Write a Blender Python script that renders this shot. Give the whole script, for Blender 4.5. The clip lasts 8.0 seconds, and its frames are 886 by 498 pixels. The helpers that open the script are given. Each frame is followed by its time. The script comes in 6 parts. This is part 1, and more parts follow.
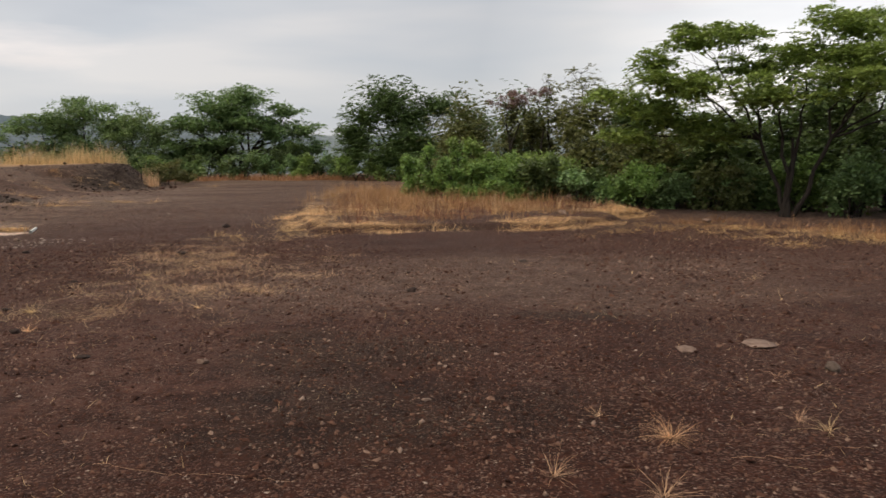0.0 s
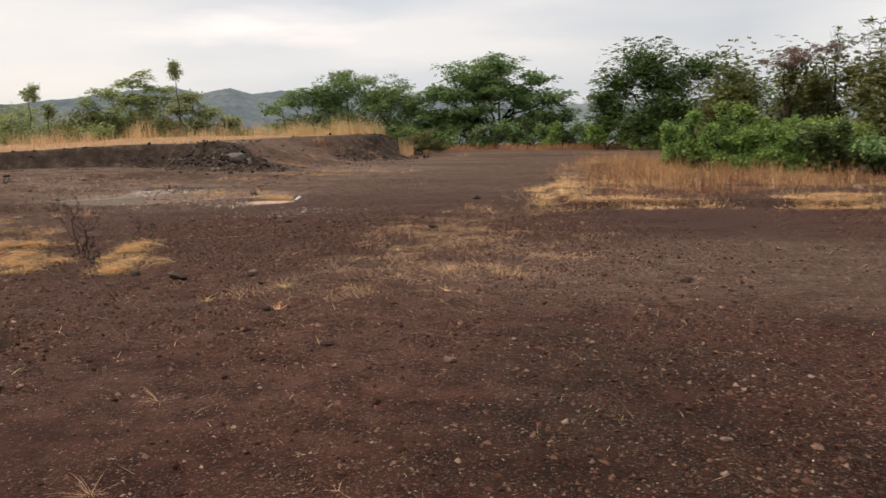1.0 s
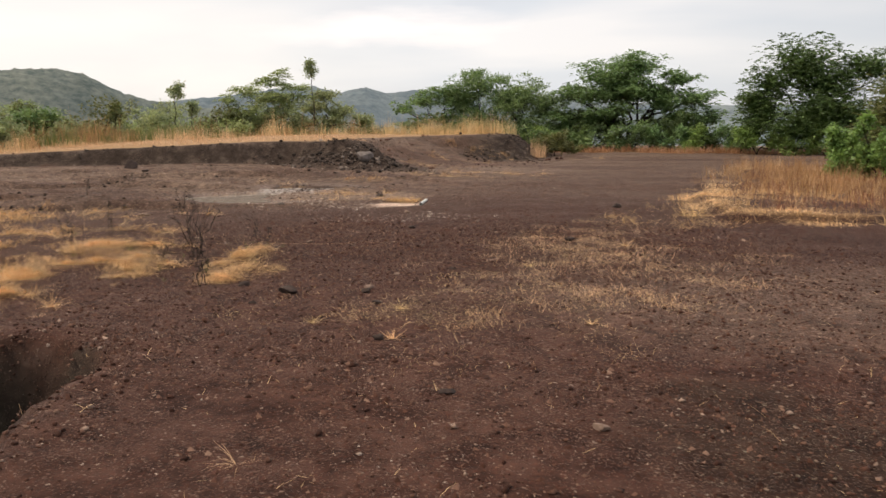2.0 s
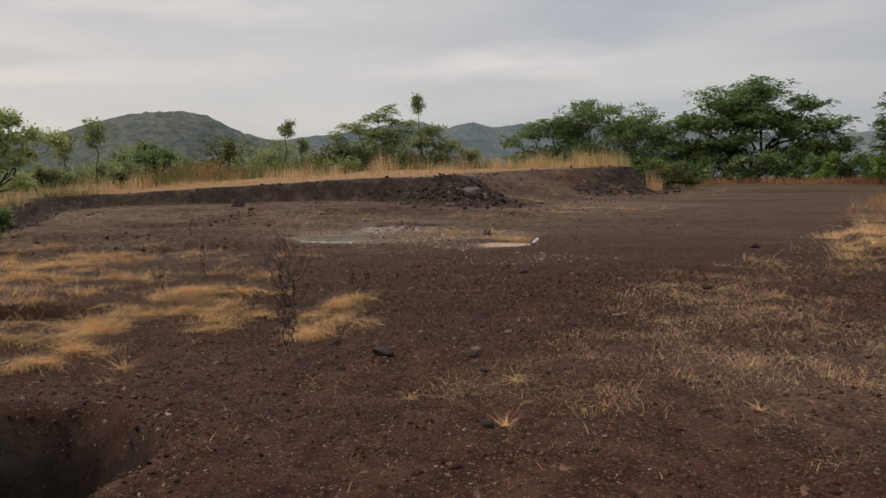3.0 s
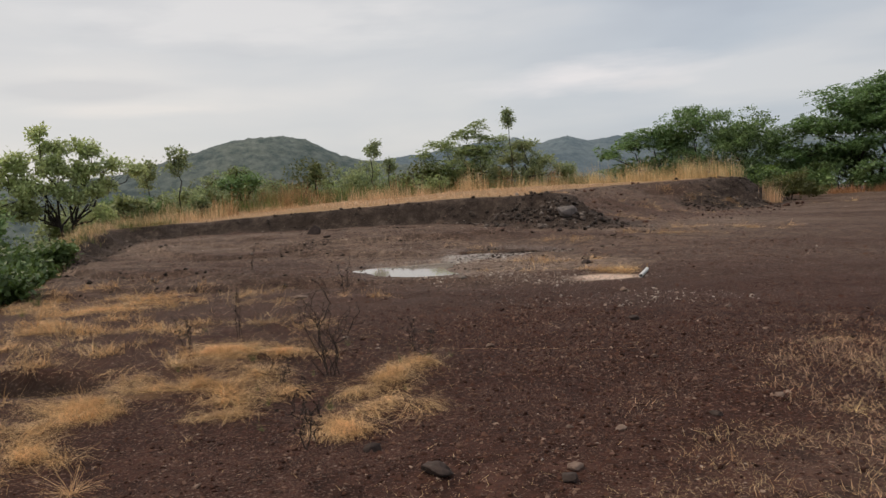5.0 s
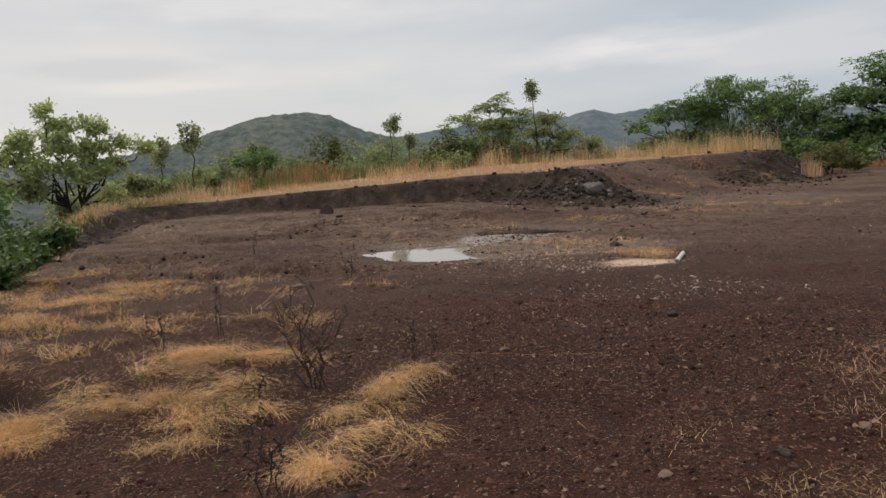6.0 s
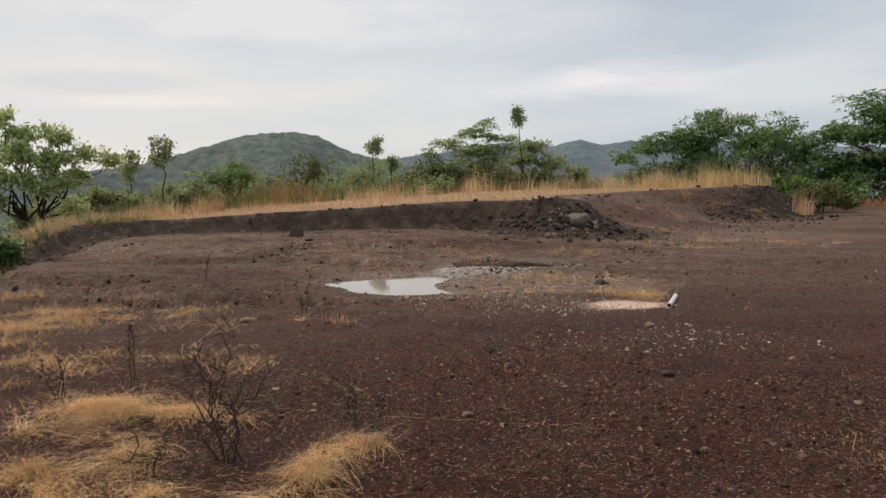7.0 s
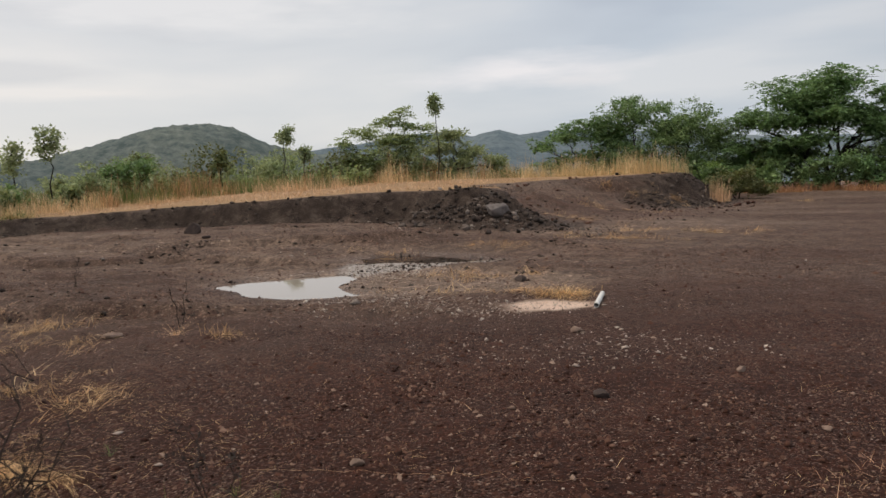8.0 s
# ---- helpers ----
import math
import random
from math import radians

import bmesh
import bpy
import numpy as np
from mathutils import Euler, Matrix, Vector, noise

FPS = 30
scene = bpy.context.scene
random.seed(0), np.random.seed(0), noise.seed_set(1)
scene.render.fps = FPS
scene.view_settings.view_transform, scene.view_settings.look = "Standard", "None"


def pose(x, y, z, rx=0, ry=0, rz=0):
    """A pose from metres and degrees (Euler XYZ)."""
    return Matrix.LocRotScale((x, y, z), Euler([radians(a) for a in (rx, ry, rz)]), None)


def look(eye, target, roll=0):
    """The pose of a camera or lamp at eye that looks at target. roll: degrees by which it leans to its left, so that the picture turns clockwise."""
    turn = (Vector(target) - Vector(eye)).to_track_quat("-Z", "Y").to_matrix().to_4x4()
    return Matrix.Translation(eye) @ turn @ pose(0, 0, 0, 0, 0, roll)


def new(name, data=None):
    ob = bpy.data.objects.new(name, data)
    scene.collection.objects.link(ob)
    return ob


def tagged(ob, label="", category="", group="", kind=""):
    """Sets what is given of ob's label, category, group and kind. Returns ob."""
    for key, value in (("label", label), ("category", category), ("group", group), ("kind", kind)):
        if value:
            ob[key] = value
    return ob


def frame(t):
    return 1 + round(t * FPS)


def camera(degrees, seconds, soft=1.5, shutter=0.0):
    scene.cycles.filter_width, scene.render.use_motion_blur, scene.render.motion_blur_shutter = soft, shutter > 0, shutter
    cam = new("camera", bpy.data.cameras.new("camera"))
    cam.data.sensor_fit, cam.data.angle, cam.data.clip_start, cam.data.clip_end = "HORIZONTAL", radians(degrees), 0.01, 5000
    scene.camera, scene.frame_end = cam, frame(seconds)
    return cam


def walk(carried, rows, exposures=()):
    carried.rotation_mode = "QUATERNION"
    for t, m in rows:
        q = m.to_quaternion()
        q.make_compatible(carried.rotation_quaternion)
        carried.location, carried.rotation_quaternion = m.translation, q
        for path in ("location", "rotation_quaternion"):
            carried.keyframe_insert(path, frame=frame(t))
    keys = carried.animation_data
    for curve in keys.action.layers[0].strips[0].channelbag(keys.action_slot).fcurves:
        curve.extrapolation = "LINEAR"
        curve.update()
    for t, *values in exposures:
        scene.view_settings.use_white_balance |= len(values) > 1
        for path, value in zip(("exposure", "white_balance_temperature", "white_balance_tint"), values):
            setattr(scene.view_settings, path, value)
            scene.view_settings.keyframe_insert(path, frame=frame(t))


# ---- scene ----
cam = camera(58.0, 8.0, 1.5, 0.15)
METRES, EYE, TILT, LEAN, TURN = 8.287, 1.5, 0.0, 0.0, 0.0
ROWS = [
    (0.0, 0.0, 0.0, 0.0, -0.03, -7.17, 0.26),
    (0.5, -0.0149, 0.0577, -0.004, 7.91, -8.65, 0.88),
    (1.0, -0.0335, 0.1098, -0.0013, 17.43, -9.19, 1.07),
    (1.5, -0.0593, 0.1642, -0.0003, 21.86, -9.48, 0.81),
    (2.0, -0.087, 0.2252, -0.0019, 26.65, -9.07, 0.47),
    (3.5, -0.1931, 0.3838, -0.0002, 35.76, -5.72, 2.11),
    (4.0, -0.2278, 0.4339, 0.0012, 36.15, -5.44, 2.65),
    (4.5, -0.2524, 0.4854, 0.0037, 38.83, -4.58, 2.9),
    (6.0, -0.3495, 0.6457, 0.0029, 42.75, -6.76, 3.76),
    (6.5, -0.3848, 0.6973, 0.0031, 42.3, -6.81, 2.33),
    (7.0, -0.4189, 0.753, 0.0012, 41.8, -5.06, 1.74),
    (7.5, -0.4512, 0.8068, -0.0013, 39.65, -5.03, 1.43),
    (8.0, -0.4858, 0.8675, -0.0036, 36.12, -5.91, 2.34),
]
walk(cam, [(t, pose(0, 0, EYE, TILT, LEAN, TURN) @ pose(METRES * x, METRES * y, METRES * z, 90 + pitch, roll, yaw)) for t, x, y, z, yaw, pitch, roll in ROWS],
     [(0.0, 0.18, 6850, 12), (0.5, 0.26, 6900, 12), (1.0, 0.42, 7000, 13), (1.5, 0.5, 7000, 13), (2.2, 0.55, 7000, 13), (3.3, -0.34, 6700, 11), (3.6, -0.26, 6650, 11), (4.0, 0.03, 6550, 10),
      (4.5, -0.02, 6500, 10), (6.0, 0.0, 6500, 10), (6.5, 0.02, 6500, 10), (7.0, 0.11, 6500, 10), (7.5, 0.09, 6450, 10), (8.0, 0.08, 6450, 10)])

# ---- world, sun and exposure ----
def node(tree, kind, **inputs):
    n = tree.nodes.new(kind)
    for key, value in inputs.items():
        n.inputs[key.replace("_", " ")].default_value = value
    return n


def ramp(tree, source, stops):
    r = tree.nodes.new("ShaderNodeValToRGB")
    el = r.color_ramp.elements
    while len(el) < len(stops):
        el.new(0.5)
    for e, (p, c) in zip(el, stops):
        e.position, e.color = p, (*c, 1) if len(c) == 3 else c
    tree.links.new(source, r.inputs[0])
    return r.outputs[0]


def blend(tree, fac, a, b, mode="MIX"):
    m = tree.nodes.new("ShaderNodeMix")
    m.data_type, m.blend_type = "RGBA", mode
    for socket, value in ((m.inputs[0], fac), (m.inputs[6], a), (m.inputs[7], b)):
        if isinstance(value, bpy.types.NodeSocket):
            tree.links.new(value, socket)
        else:
            socket.default_value = value if isinstance(value, float) else (*value, 1)
    return m.outputs[2]


def calc(tree, op, a, b=0.0, clamp=False):
    m = tree.nodes.new("ShaderNodeMath")
    m.operation, m.use_clamp = op, clamp
    for socket, value in ((m.inputs[0], a), (m.inputs[1], b)):
        if isinstance(value, bpy.types.NodeSocket):
            tree.links.new(value, socket)
        else:
            socket.default_value = value
    return m.outputs[0]


SUN_LEFT, SUN_UP = 112.0, 56.0
world = bpy.data.worlds.new("evening_sky")
scene.world = world
world.use_nodes = True
wt = world.node_tree
wt.nodes.clear()
sky = wt.nodes.new("ShaderNodeTexSky")
sky.sky_type, sky.sun_disc = "NISHITA", False
sky.sun_elevation, sky.sun_rotation = radians(SUN_UP), radians(-SUN_LEFT)
where = wt.nodes.new("ShaderNodeTexCoord")
flat = node(wt, "ShaderNodeMapping", Scale=(1.3, 1.3, 6.5))
wt.links.new(where.outputs["Generated"], flat.inputs["Vector"])
cloud = node(wt, "ShaderNodeTexNoise", Scale=1.5, Detail=4.0, Roughness=0.5, Distortion=0.25)
wt.links.new(flat.outputs[0], cloud.inputs["Vector"])
tone = ramp(wt, cloud.outputs[0], [(0.33, (0.46, 0.485, 0.525)), (0.47, (0.53, 0.555, 0.585)), (0.56, (0.585, 0.595, 0.61)), (0.68, (0.68, 0.665, 0.655))])
# warm brightening low in the west, where the sun stands behind the cloud
toward = wt.nodes.new("ShaderNodeVectorMath")
toward.operation = "DOT_PRODUCT"
wt.links.new(where.outputs["Generated"], toward.inputs[0])
toward.inputs[1].default_value = (-math.sin(radians(85)), math.cos(radians(85)), 0.12)
glow = ramp(wt, toward.outputs["Value"], [(0.45, (0, 0, 0)), (1.0, (1, 1, 1))])
overcast = blend(wt, calc(wt, "MULTIPLY", glow, 0.4), tone, (0.78, 0.71, 0.64))
# the cloud thins towards the east and thickens ahead
east_way = wt.nodes.new("ShaderNodeVectorMath")
east_way.operation = "DOT_PRODUCT"
wt.links.new(where.outputs["Generated"], east_way.inputs[0])
east_way.inputs[1].default_value = (math.sin(radians(35)), math.cos(radians(35)), 0.0)
overcast = blend(wt, 1.0, overcast, ramp(wt, east_way.outputs["Value"], [(0.25, (1, 1, 1)), (0.5, (0.90, 0.925, 0.96)), (0.68, (0.86, 0.885, 0.92)), (0.84, (0.78, 0.805, 0.84)), (0.9, (1.0, 1.0, 1.0)), (0.97, (1.5, 1.48, 1.46)), (1.0, (1.55, 1.53, 1.5))]), "MULTIPLY")


def cloud_bank(under, left, high, wide, tall, colour, weight, soft=0.7):
    """One long cloud of the layer: its bearing and height, half its width and height, in degrees."""
    ahead = (-math.sin(radians(left)), math.cos(radians(left)), 0.0)
    across = (math.cos(radians(left)), math.sin(radians(left)), 0.0)
    dots = []
    for axis in (across, ahead):
        d = wt.nodes.new("ShaderNodeVectorMath")
        d.operation = "DOT_PRODUCT"
        wt.links.new(where.outputs["Generated"], d.inputs[0])
        d.inputs[1].default_value = axis
        dots.append(d.outputs["Value"])
    sep = wt.nodes.new("ShaderNodeSeparateXYZ")
    wt.links.new(where.outputs["Generated"], sep.inputs[0])
    wisp = node(wt, "ShaderNodeTexNoise", Scale=5.0, Detail=4.0, Roughness=0.55)
    wt.links.new(flat.outputs[0], wisp.inputs["Vector"])
    u = calc(wt, "DIVIDE", dots[0], math.sin(radians(wide)))
    v = calc(wt, "DIVIDE", calc(wt, "SUBTRACT", sep.outputs[2], math.sin(radians(high))), math.sin(radians(tall)))
    far = calc(wt, "SQRT", calc(wt, "ADD", calc(wt, "MULTIPLY", u, u), calc(wt, "MULTIPLY", v, v)))
    body = calc(wt, "ADD", calc(wt, "SUBTRACT", 1.0, far), calc(wt, "MULTIPLY", calc(wt, "SUBTRACT", wisp.outputs[0], 0.5), 1.6))
    body = calc(wt, "MULTIPLY", body, calc(wt, "GREATER_THAN", dots[1], 0.0))
    cover = ramp(wt, body, [(0.0, (0, 0, 0)), (soft * 0.5, (0.4, 0.4, 0.4)), (soft, (1, 1, 1))])
    return blend(wt, calc(wt, "MULTIPLY", cover, weight), under, colour)


overcast = cloud_bank(overcast, 52, 11.5, 17, 2.6, (0.79, 0.755, 0.725), 0.55)
overcast = cloud_bank(overcast, 31, 6.3, 8.5, 1.5, (0.78, 0.735, 0.725), 0.85)
overcast = cloud_bank(overcast, 60, 5.6, 9, 0.7, (0.79, 0.73, 0.68), 0.6)
overcast = cloud_bank(overcast, 65, 6.9, 8, 0.9, (0.54, 0.53, 0.535), 0.5)
overcast = cloud_bank(overcast, 27, 5.6, 3.5, 0.7, (0.72, 0.68, 0.67), 0.5)
overcast = cloud_bank(overcast, -15, 9.4, 4, 0.7, (0.62, 0.62, 0.65), 0.7)
sky_dim = blend(wt, 1.0, sky.outputs[0], (0.1, 0.1, 0.1), "MULTIPLY")
back = node(wt, "ShaderNodeBackground", Strength=1.12)
wt.links.new(blend(wt, 0.9, sky_dim, overcast), back.inputs[0])
out = wt.nodes.new("ShaderNodeOutputWorld")
wt.links.new(back.outputs[0], out.inputs[0])

sun = new("sun", bpy.data.lights.new("sun", "SUN"))
sun.data.energy, sun.data.angle, sun.data.color = 1.7, radians(30), (1.0, 0.84, 0.64)
up = Vector((-math.sin(radians(SUN_LEFT)) * math.cos(radians(SUN_UP)), math.cos(radians(SUN_LEFT)) * math.cos(radians(SUN_UP)), math.sin(radians(SUN_UP))))
sun.matrix_world = look(up * 50, (0, 0, 0))


# ---- materials ----
def material(name):
    m = bpy.data.materials.new(name)
    m.use_nodes = True
    t = m.node_tree
    t.nodes.clear()
    return m, t


def finish(t, shader, bump=None, strength=0.5, distance=0.02, onto=None):
    o = t.nodes.new("ShaderNodeOutputMaterial")
    t.links.new(shader.outputs[0], o.inputs[0])
    if bump is not None:
        b = node(t, "ShaderNodeBump", Strength=strength, Distance=distance)
        t.links.new(bump, b.inputs["Height"])
        t.links.new(b.outputs[0], (onto or shader).inputs["Normal"])


def place(t):
    g = t.nodes.new("ShaderNodeNewGeometry")
    return g


def grain(t, g, scale, detail=3.0, rough=0.55):
    n = node(t, "ShaderNodeTexNoise", Scale=scale, Detail=detail, Roughness=rough)
    t.links.new(g.outputs["Position"], n.inputs["Vector"])
    return n.outputs[0]


def mask(t, name):
    a = t.nodes.new("ShaderNodeAttribute")
    a.attribute_name = name
    return a.outputs["Fac"]


def ground_material():
    m, t = material("gravel_ground")
    g = place(t)
    broad, mid, fine, coarse = grain(t, g, 0.45, 3), grain(t, g, 3.5, 4, 0.65), grain(t, g, 55.0, 3, 0.7), grain(t, g, 16.0, 4, 0.7)
    soil = ramp(t, broad, [(0.3, (0.028, 0.0094, 0.0056)), (0.5, (0.038, 0.0136, 0.0082)), (0.72, (0.052, 0.0203, 0.0126))])
    soil = blend(t, 0.75, soil, ramp(t, mid, [(0.3, (0.52, 0.50, 0.50)), (0.52, (0.98, 0.96, 0.95)), (0.75, (1.45, 1.35, 1.3))]), "MULTIPLY")
    soil = blend(t, 0.8, soil, ramp(t, fine, [(0.32, (0.38, 0.36, 0.35)), (0.5, (0.95, 0.95, 0.95)), (0.7, (1.9, 1.8, 1.7))]), "MULTIPLY")
    soil = blend(t, 0.8, soil, ramp(t, coarse, [(0.34, (0.45, 0.43, 0.42)), (0.5, (0.95, 0.95, 0.95)), (0.68, (1.6, 1.5, 1.42))]), "MULTIPLY")
    # gravel bedded in the soil: each cell a stone of its own shade
    def cells(scale):
        n = node(t, "ShaderNodeTexVoronoi", Scale=scale)
        n.distance = "CHEBYCHEV"
        twist = node(t, "ShaderNodeTexNoise", Scale=scale * 0.8, Detail=2.0)
        t.links.new(g.outputs["Position"], twist.inputs["Vector"])
        moved = node(t, "ShaderNodeVectorMath")
        moved.operation = "MULTIPLY_ADD"
        t.links.new(twist.outputs["Color"], moved.inputs[0])
        moved.inputs[1].default_value = (1.1 / scale, 1.1 / scale, 1.1 / scale)
        t.links.new(g.outputs["Position"], moved.inputs[2])
        t.links.new(moved.outputs[0], n.inputs["Vector"])
        sep = t.nodes.new("ShaderNodeSeparateColor")
        t.links.new(n.outputs["Color"], sep.inputs[0])
        return n.outputs["Distance"], sep.outputs[0], sep.outputs[1]
    shades = [(0.0, (0.022, 0.0085, 0.0058)), (0.45, (0.062, 0.0262, 0.0172)), (0.78, (0.112, 0.056, 0.039)), (0.93, (0.19, 0.118, 0.087)), (0.985, (0.30, 0.22, 0.17)), (1.0, (0.50, 0.41, 0.34))]
    drift = ramp(t, grain(t, g, 1.1, 2), [(0.35, (0.15, 0.15, 0.15)), (0.6, (0.75, 0.75, 0.75))])
    lumps = []
    for scale, reach in ((85.0, 0.33), (48.0, 0.30), (30.0, 0.25)):
        far_off, shade, chance = cells(scale)
        here = calc(t, "MULTIPLY", calc(t, "LESS_THAN", far_off, reach), calc(t, "LESS_THAN", chance, drift))
        soil = blend(t, here, soil, ramp(t, shade, shades))
        lumps.append(calc(t, "MULTIPLY", calc(t, "MULTIPLY", here, calc(t, "SUBTRACT", reach + 0.1, far_off)), 60.0 / scale))
    big = ramp(t, shade, [(0.0, (0.42, 0.40, 0.38)), (0.45, (0.85, 0.82, 0.8)), (0.8, (1.4, 1.33, 1.25)), (0.97, (2.2, 2.1, 1.9)), (1.0, (3.2, 3.1, 2.9))])
    stones = calc(t, "ADD", calc(t, "ADD", lumps[0], lumps[1]), lumps[2])
    grey = blend(t, 0.8, (0.25, 0.192, 0.158), ramp(t, mid, [(0.32, (0.38, 0.37, 0.36)), (0.7, (1.55, 1.5, 1.42))]), "MULTIPLY")
    grey = blend(t, 0.7, grey, ramp(t, coarse, [(0.34, (0.4, 0.39, 0.38)), (0.5, (0.95, 0.95, 0.95)), (0.68, (1.6, 1.55, 1.5))]), "MULTIPLY")
    grey = blend(t, 0.6, grey, big, "MULTIPLY")
    soil = blend(t, mask(t, "grey"), soil, grey)
    red = blend(t, calc(t, "MULTIPLY", mask(t, "red"), ramp(t, mid, [(0.4, (0, 0, 0)), (0.65, (1, 1, 1))])), soil, (0.115, 0.058, 0.043))
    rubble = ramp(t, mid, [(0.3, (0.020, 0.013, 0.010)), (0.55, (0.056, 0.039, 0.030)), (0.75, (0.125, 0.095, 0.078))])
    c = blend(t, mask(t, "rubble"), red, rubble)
    thin = ramp(t, calc(t, "ADD", calc(t, "MULTIPLY", mask(t, "straw"), 1.2), calc(t, "MULTIPLY", mid, 0.5)), [(0.45, (0, 0, 0)), (1.0, (1, 1, 1))])
    straw = ramp(t, fine, [(0.3, (0.24, 0.135, 0.06)), (0.7, (0.56, 0.36, 0.18))])
    c = blend(t, calc(t, "MULTIPLY", thin, 0.85), c, straw)
    c = blend(t, mask(t, "sand"), c, ramp(t, fine, [(0.3, (0.62, 0.44, 0.34)), (0.7, (0.82, 0.63, 0.51))]))
    # darkens the moss patches, and stands in for shade inside the pit
    c = blend(t, calc(t, "MULTIPLY", mask(t, "moss_pit_shade"), 0.75), c, blend(t, 1.0, c, (0.52, 0.66, 0.60), "MULTIPLY"))
    # pale strip painted for the sky's reflection in the shallows
    c = blend(t, mask(t, "sky_reflection"), c, ramp(t, coarse, [(0.36, (0.20, 0.17, 0.15)), (0.5, (0.40, 0.36, 0.33)), (0.7, (0.56, 0.52, 0.48))]))
    c = blend(t, mask(t, "veg"), c, ramp(t, mid, [(0.3, (0.028, 0.038, 0.018)), (0.7, (0.085, 0.085, 0.04))]))
    s = node(t, "ShaderNodeBsdfPrincipled", Roughness=0.8)
    s.inputs["Specular IOR Level"].default_value = 0.15
    s.inputs["Sheen Weight"].default_value = 0.15
    s.inputs["Sheen Roughness"].default_value = 0.17
    s.inputs["Sheen Tint"].default_value = (1.0, 0.74, 0.63, 1)
    t.links.new(c, s.inputs["Base Color"])
    wet = mask(t, "wet")
    t.links.new(calc(t, "SUBTRACT", 0.86, calc(t, "MULTIPLY", wet, 0.3)), s.inputs["Roughness"])
    relief = calc(t, "ADD", calc(t, "ADD", calc(t, "MULTIPLY", stones, 0.9), calc(t, "MULTIPLY", coarse, 0.45)), calc(t, "MULTIPLY", mid, 0.2))
    finish(t, s, relief, 1.0, 0.022)
    return m


def stone_material(name, stops, bump=0.6):
    m, t = material(name)
    g = place(t)
    tint = ramp(t, g.outputs["Random Per Island"], stops)
    c = blend(t, 0.7, tint, ramp(t, grain(t, g, 38.0, 4, 0.65), [(0.3, (0.55, 0.53, 0.52)), (0.7, (1.4, 1.36, 1.32))]), "MULTIPLY")
    s = node(t, "ShaderNodeBsdfPrincipled", Roughness=0.82)
    s.inputs["Specular IOR Level"].default_value = 0.16
    s.inputs["Sheen Weight"].default_value = 0.03
    s.inputs["Sheen Roughness"].default_value = 0.35
    t.links.new(c, s.inputs["Base Color"])
    finish(t, s, grain(t, g, 60.0, 4, 0.7), bump, 0.01)
    return m


def leaf_material(name, dark, light, through_tint, translucency=0.35):
    m, t = material(name)
    g = place(t)
    ob = t.nodes.new("ShaderNodeObjectInfo")
    c = ramp(t, g.outputs["Random Per Island"], [(0.0, dark), (0.75, light), (1.0, tuple(v * 1.25 for v in light))])
    c = blend(t, 0.5, c, ramp(t, grain(t, g, 1.3, 2), [(0.3, (0.6, 0.62, 0.55)), (0.7, (1.35, 1.3, 1.2))]), "MULTIPLY")
    hue = node(t, "ShaderNodeHueSaturation", Saturation=1.0)
    t.links.new(calc(t, "ADD", 0.485, calc(t, "MULTIPLY", ob.outputs["Random"], 0.03)), hue.inputs["Hue"])
    t.links.new(c, hue.inputs["Color"])
    s = node(t, "ShaderNodeBsdfPrincipled", Roughness=0.48)
    s.inputs["Specular IOR Level"].default_value = 0.45
    t.links.new(hue.outputs[0], s.inputs["Base Color"])
    tr = t.nodes.new("ShaderNodeBsdfTranslucent")
    t.links.new(blend(t, 0.5, hue.outputs[0], through_tint), tr.inputs[0])
    mix = node(t, "ShaderNodeMixShader", Fac=translucency)
    t.links.new(s.outputs[0], mix.inputs[1])
    t.links.new(tr.outputs[0], mix.inputs[2])
    finish(t, mix)
    return m


def plain_material(name, a, b, scale, rough=0.85, bump=0.4, distance=0.01):
    m, t = material(name)
    g = place(t)
    n = grain(t, g, scale, 4, 0.62)
    c = blend(t, 0.5, ramp(t, n, [(0.3, a), (0.7, b)]), ramp(t, grain(t, g, scale * 0.12, 2), [(0.3, (0.7, 0.7, 0.7)), (0.7, (1.3, 1.3, 1.3))]), "MULTIPLY")
    s = node(t, "ShaderNodeBsdfPrincipled", Roughness=rough)
    s.inputs["Specular IOR Level"].default_value = 0.3
    t.links.new(c, s.inputs["Base Color"])
    finish(t, s, n, bump, distance)
    return m


def water_material(name, bed):
    m, t = material(name)
    g = place(t)
    s = node(t, "ShaderNodeBsdfPrincipled", Roughness=0.03, IOR=1.33)
    s.inputs["Base Color"].default_value = (*bed, 1)
    s.inputs["Specular IOR Level"].default_value = 0.5
    finish(t, s, grain(t, g, 9.0, 2), 0.02, 0.01)
    return m


GROUND = ground_material()
PEBBLE = stone_material("gravel_stone", [(0.0, (0.028, 0.0118, 0.008)), (0.3, (0.056, 0.0238, 0.016)), (0.65, (0.102, 0.048, 0.033)), (0.87, (0.165, 0.093, 0.067)), (0.96, (0.225, 0.145, 0.108)), (1.0, (0.36, 0.265, 0.21))])
CHALK = stone_material("pale_gravel_stone", [(0.0, (0.27, 0.205, 0.165)), (0.5, (0.44, 0.355, 0.30)), (1.0, (0.68, 0.59, 0.51))])
BASALT = stone_material("dark_rubble_stone", [(0.0, (0.016, 0.012, 0.010)), (0.6, (0.046, 0.034, 0.028)), (0.85, (0.12, 0.094, 0.080)), (1.0, (0.30, 0.25, 0.215))])
ROCK = plain_material("brown_rock", (0.028, 0.019, 0.016), (0.078, 0.053, 0.044), 22)
PALE_ROCK = plain_material("pale_rock", (0.13, 0.082, 0.062), (0.29, 0.205, 0.16), 18)
STAINED = plain_material("stained_rock", (0.10, 0.085, 0.078), (0.24, 0.205, 0.19), 9)
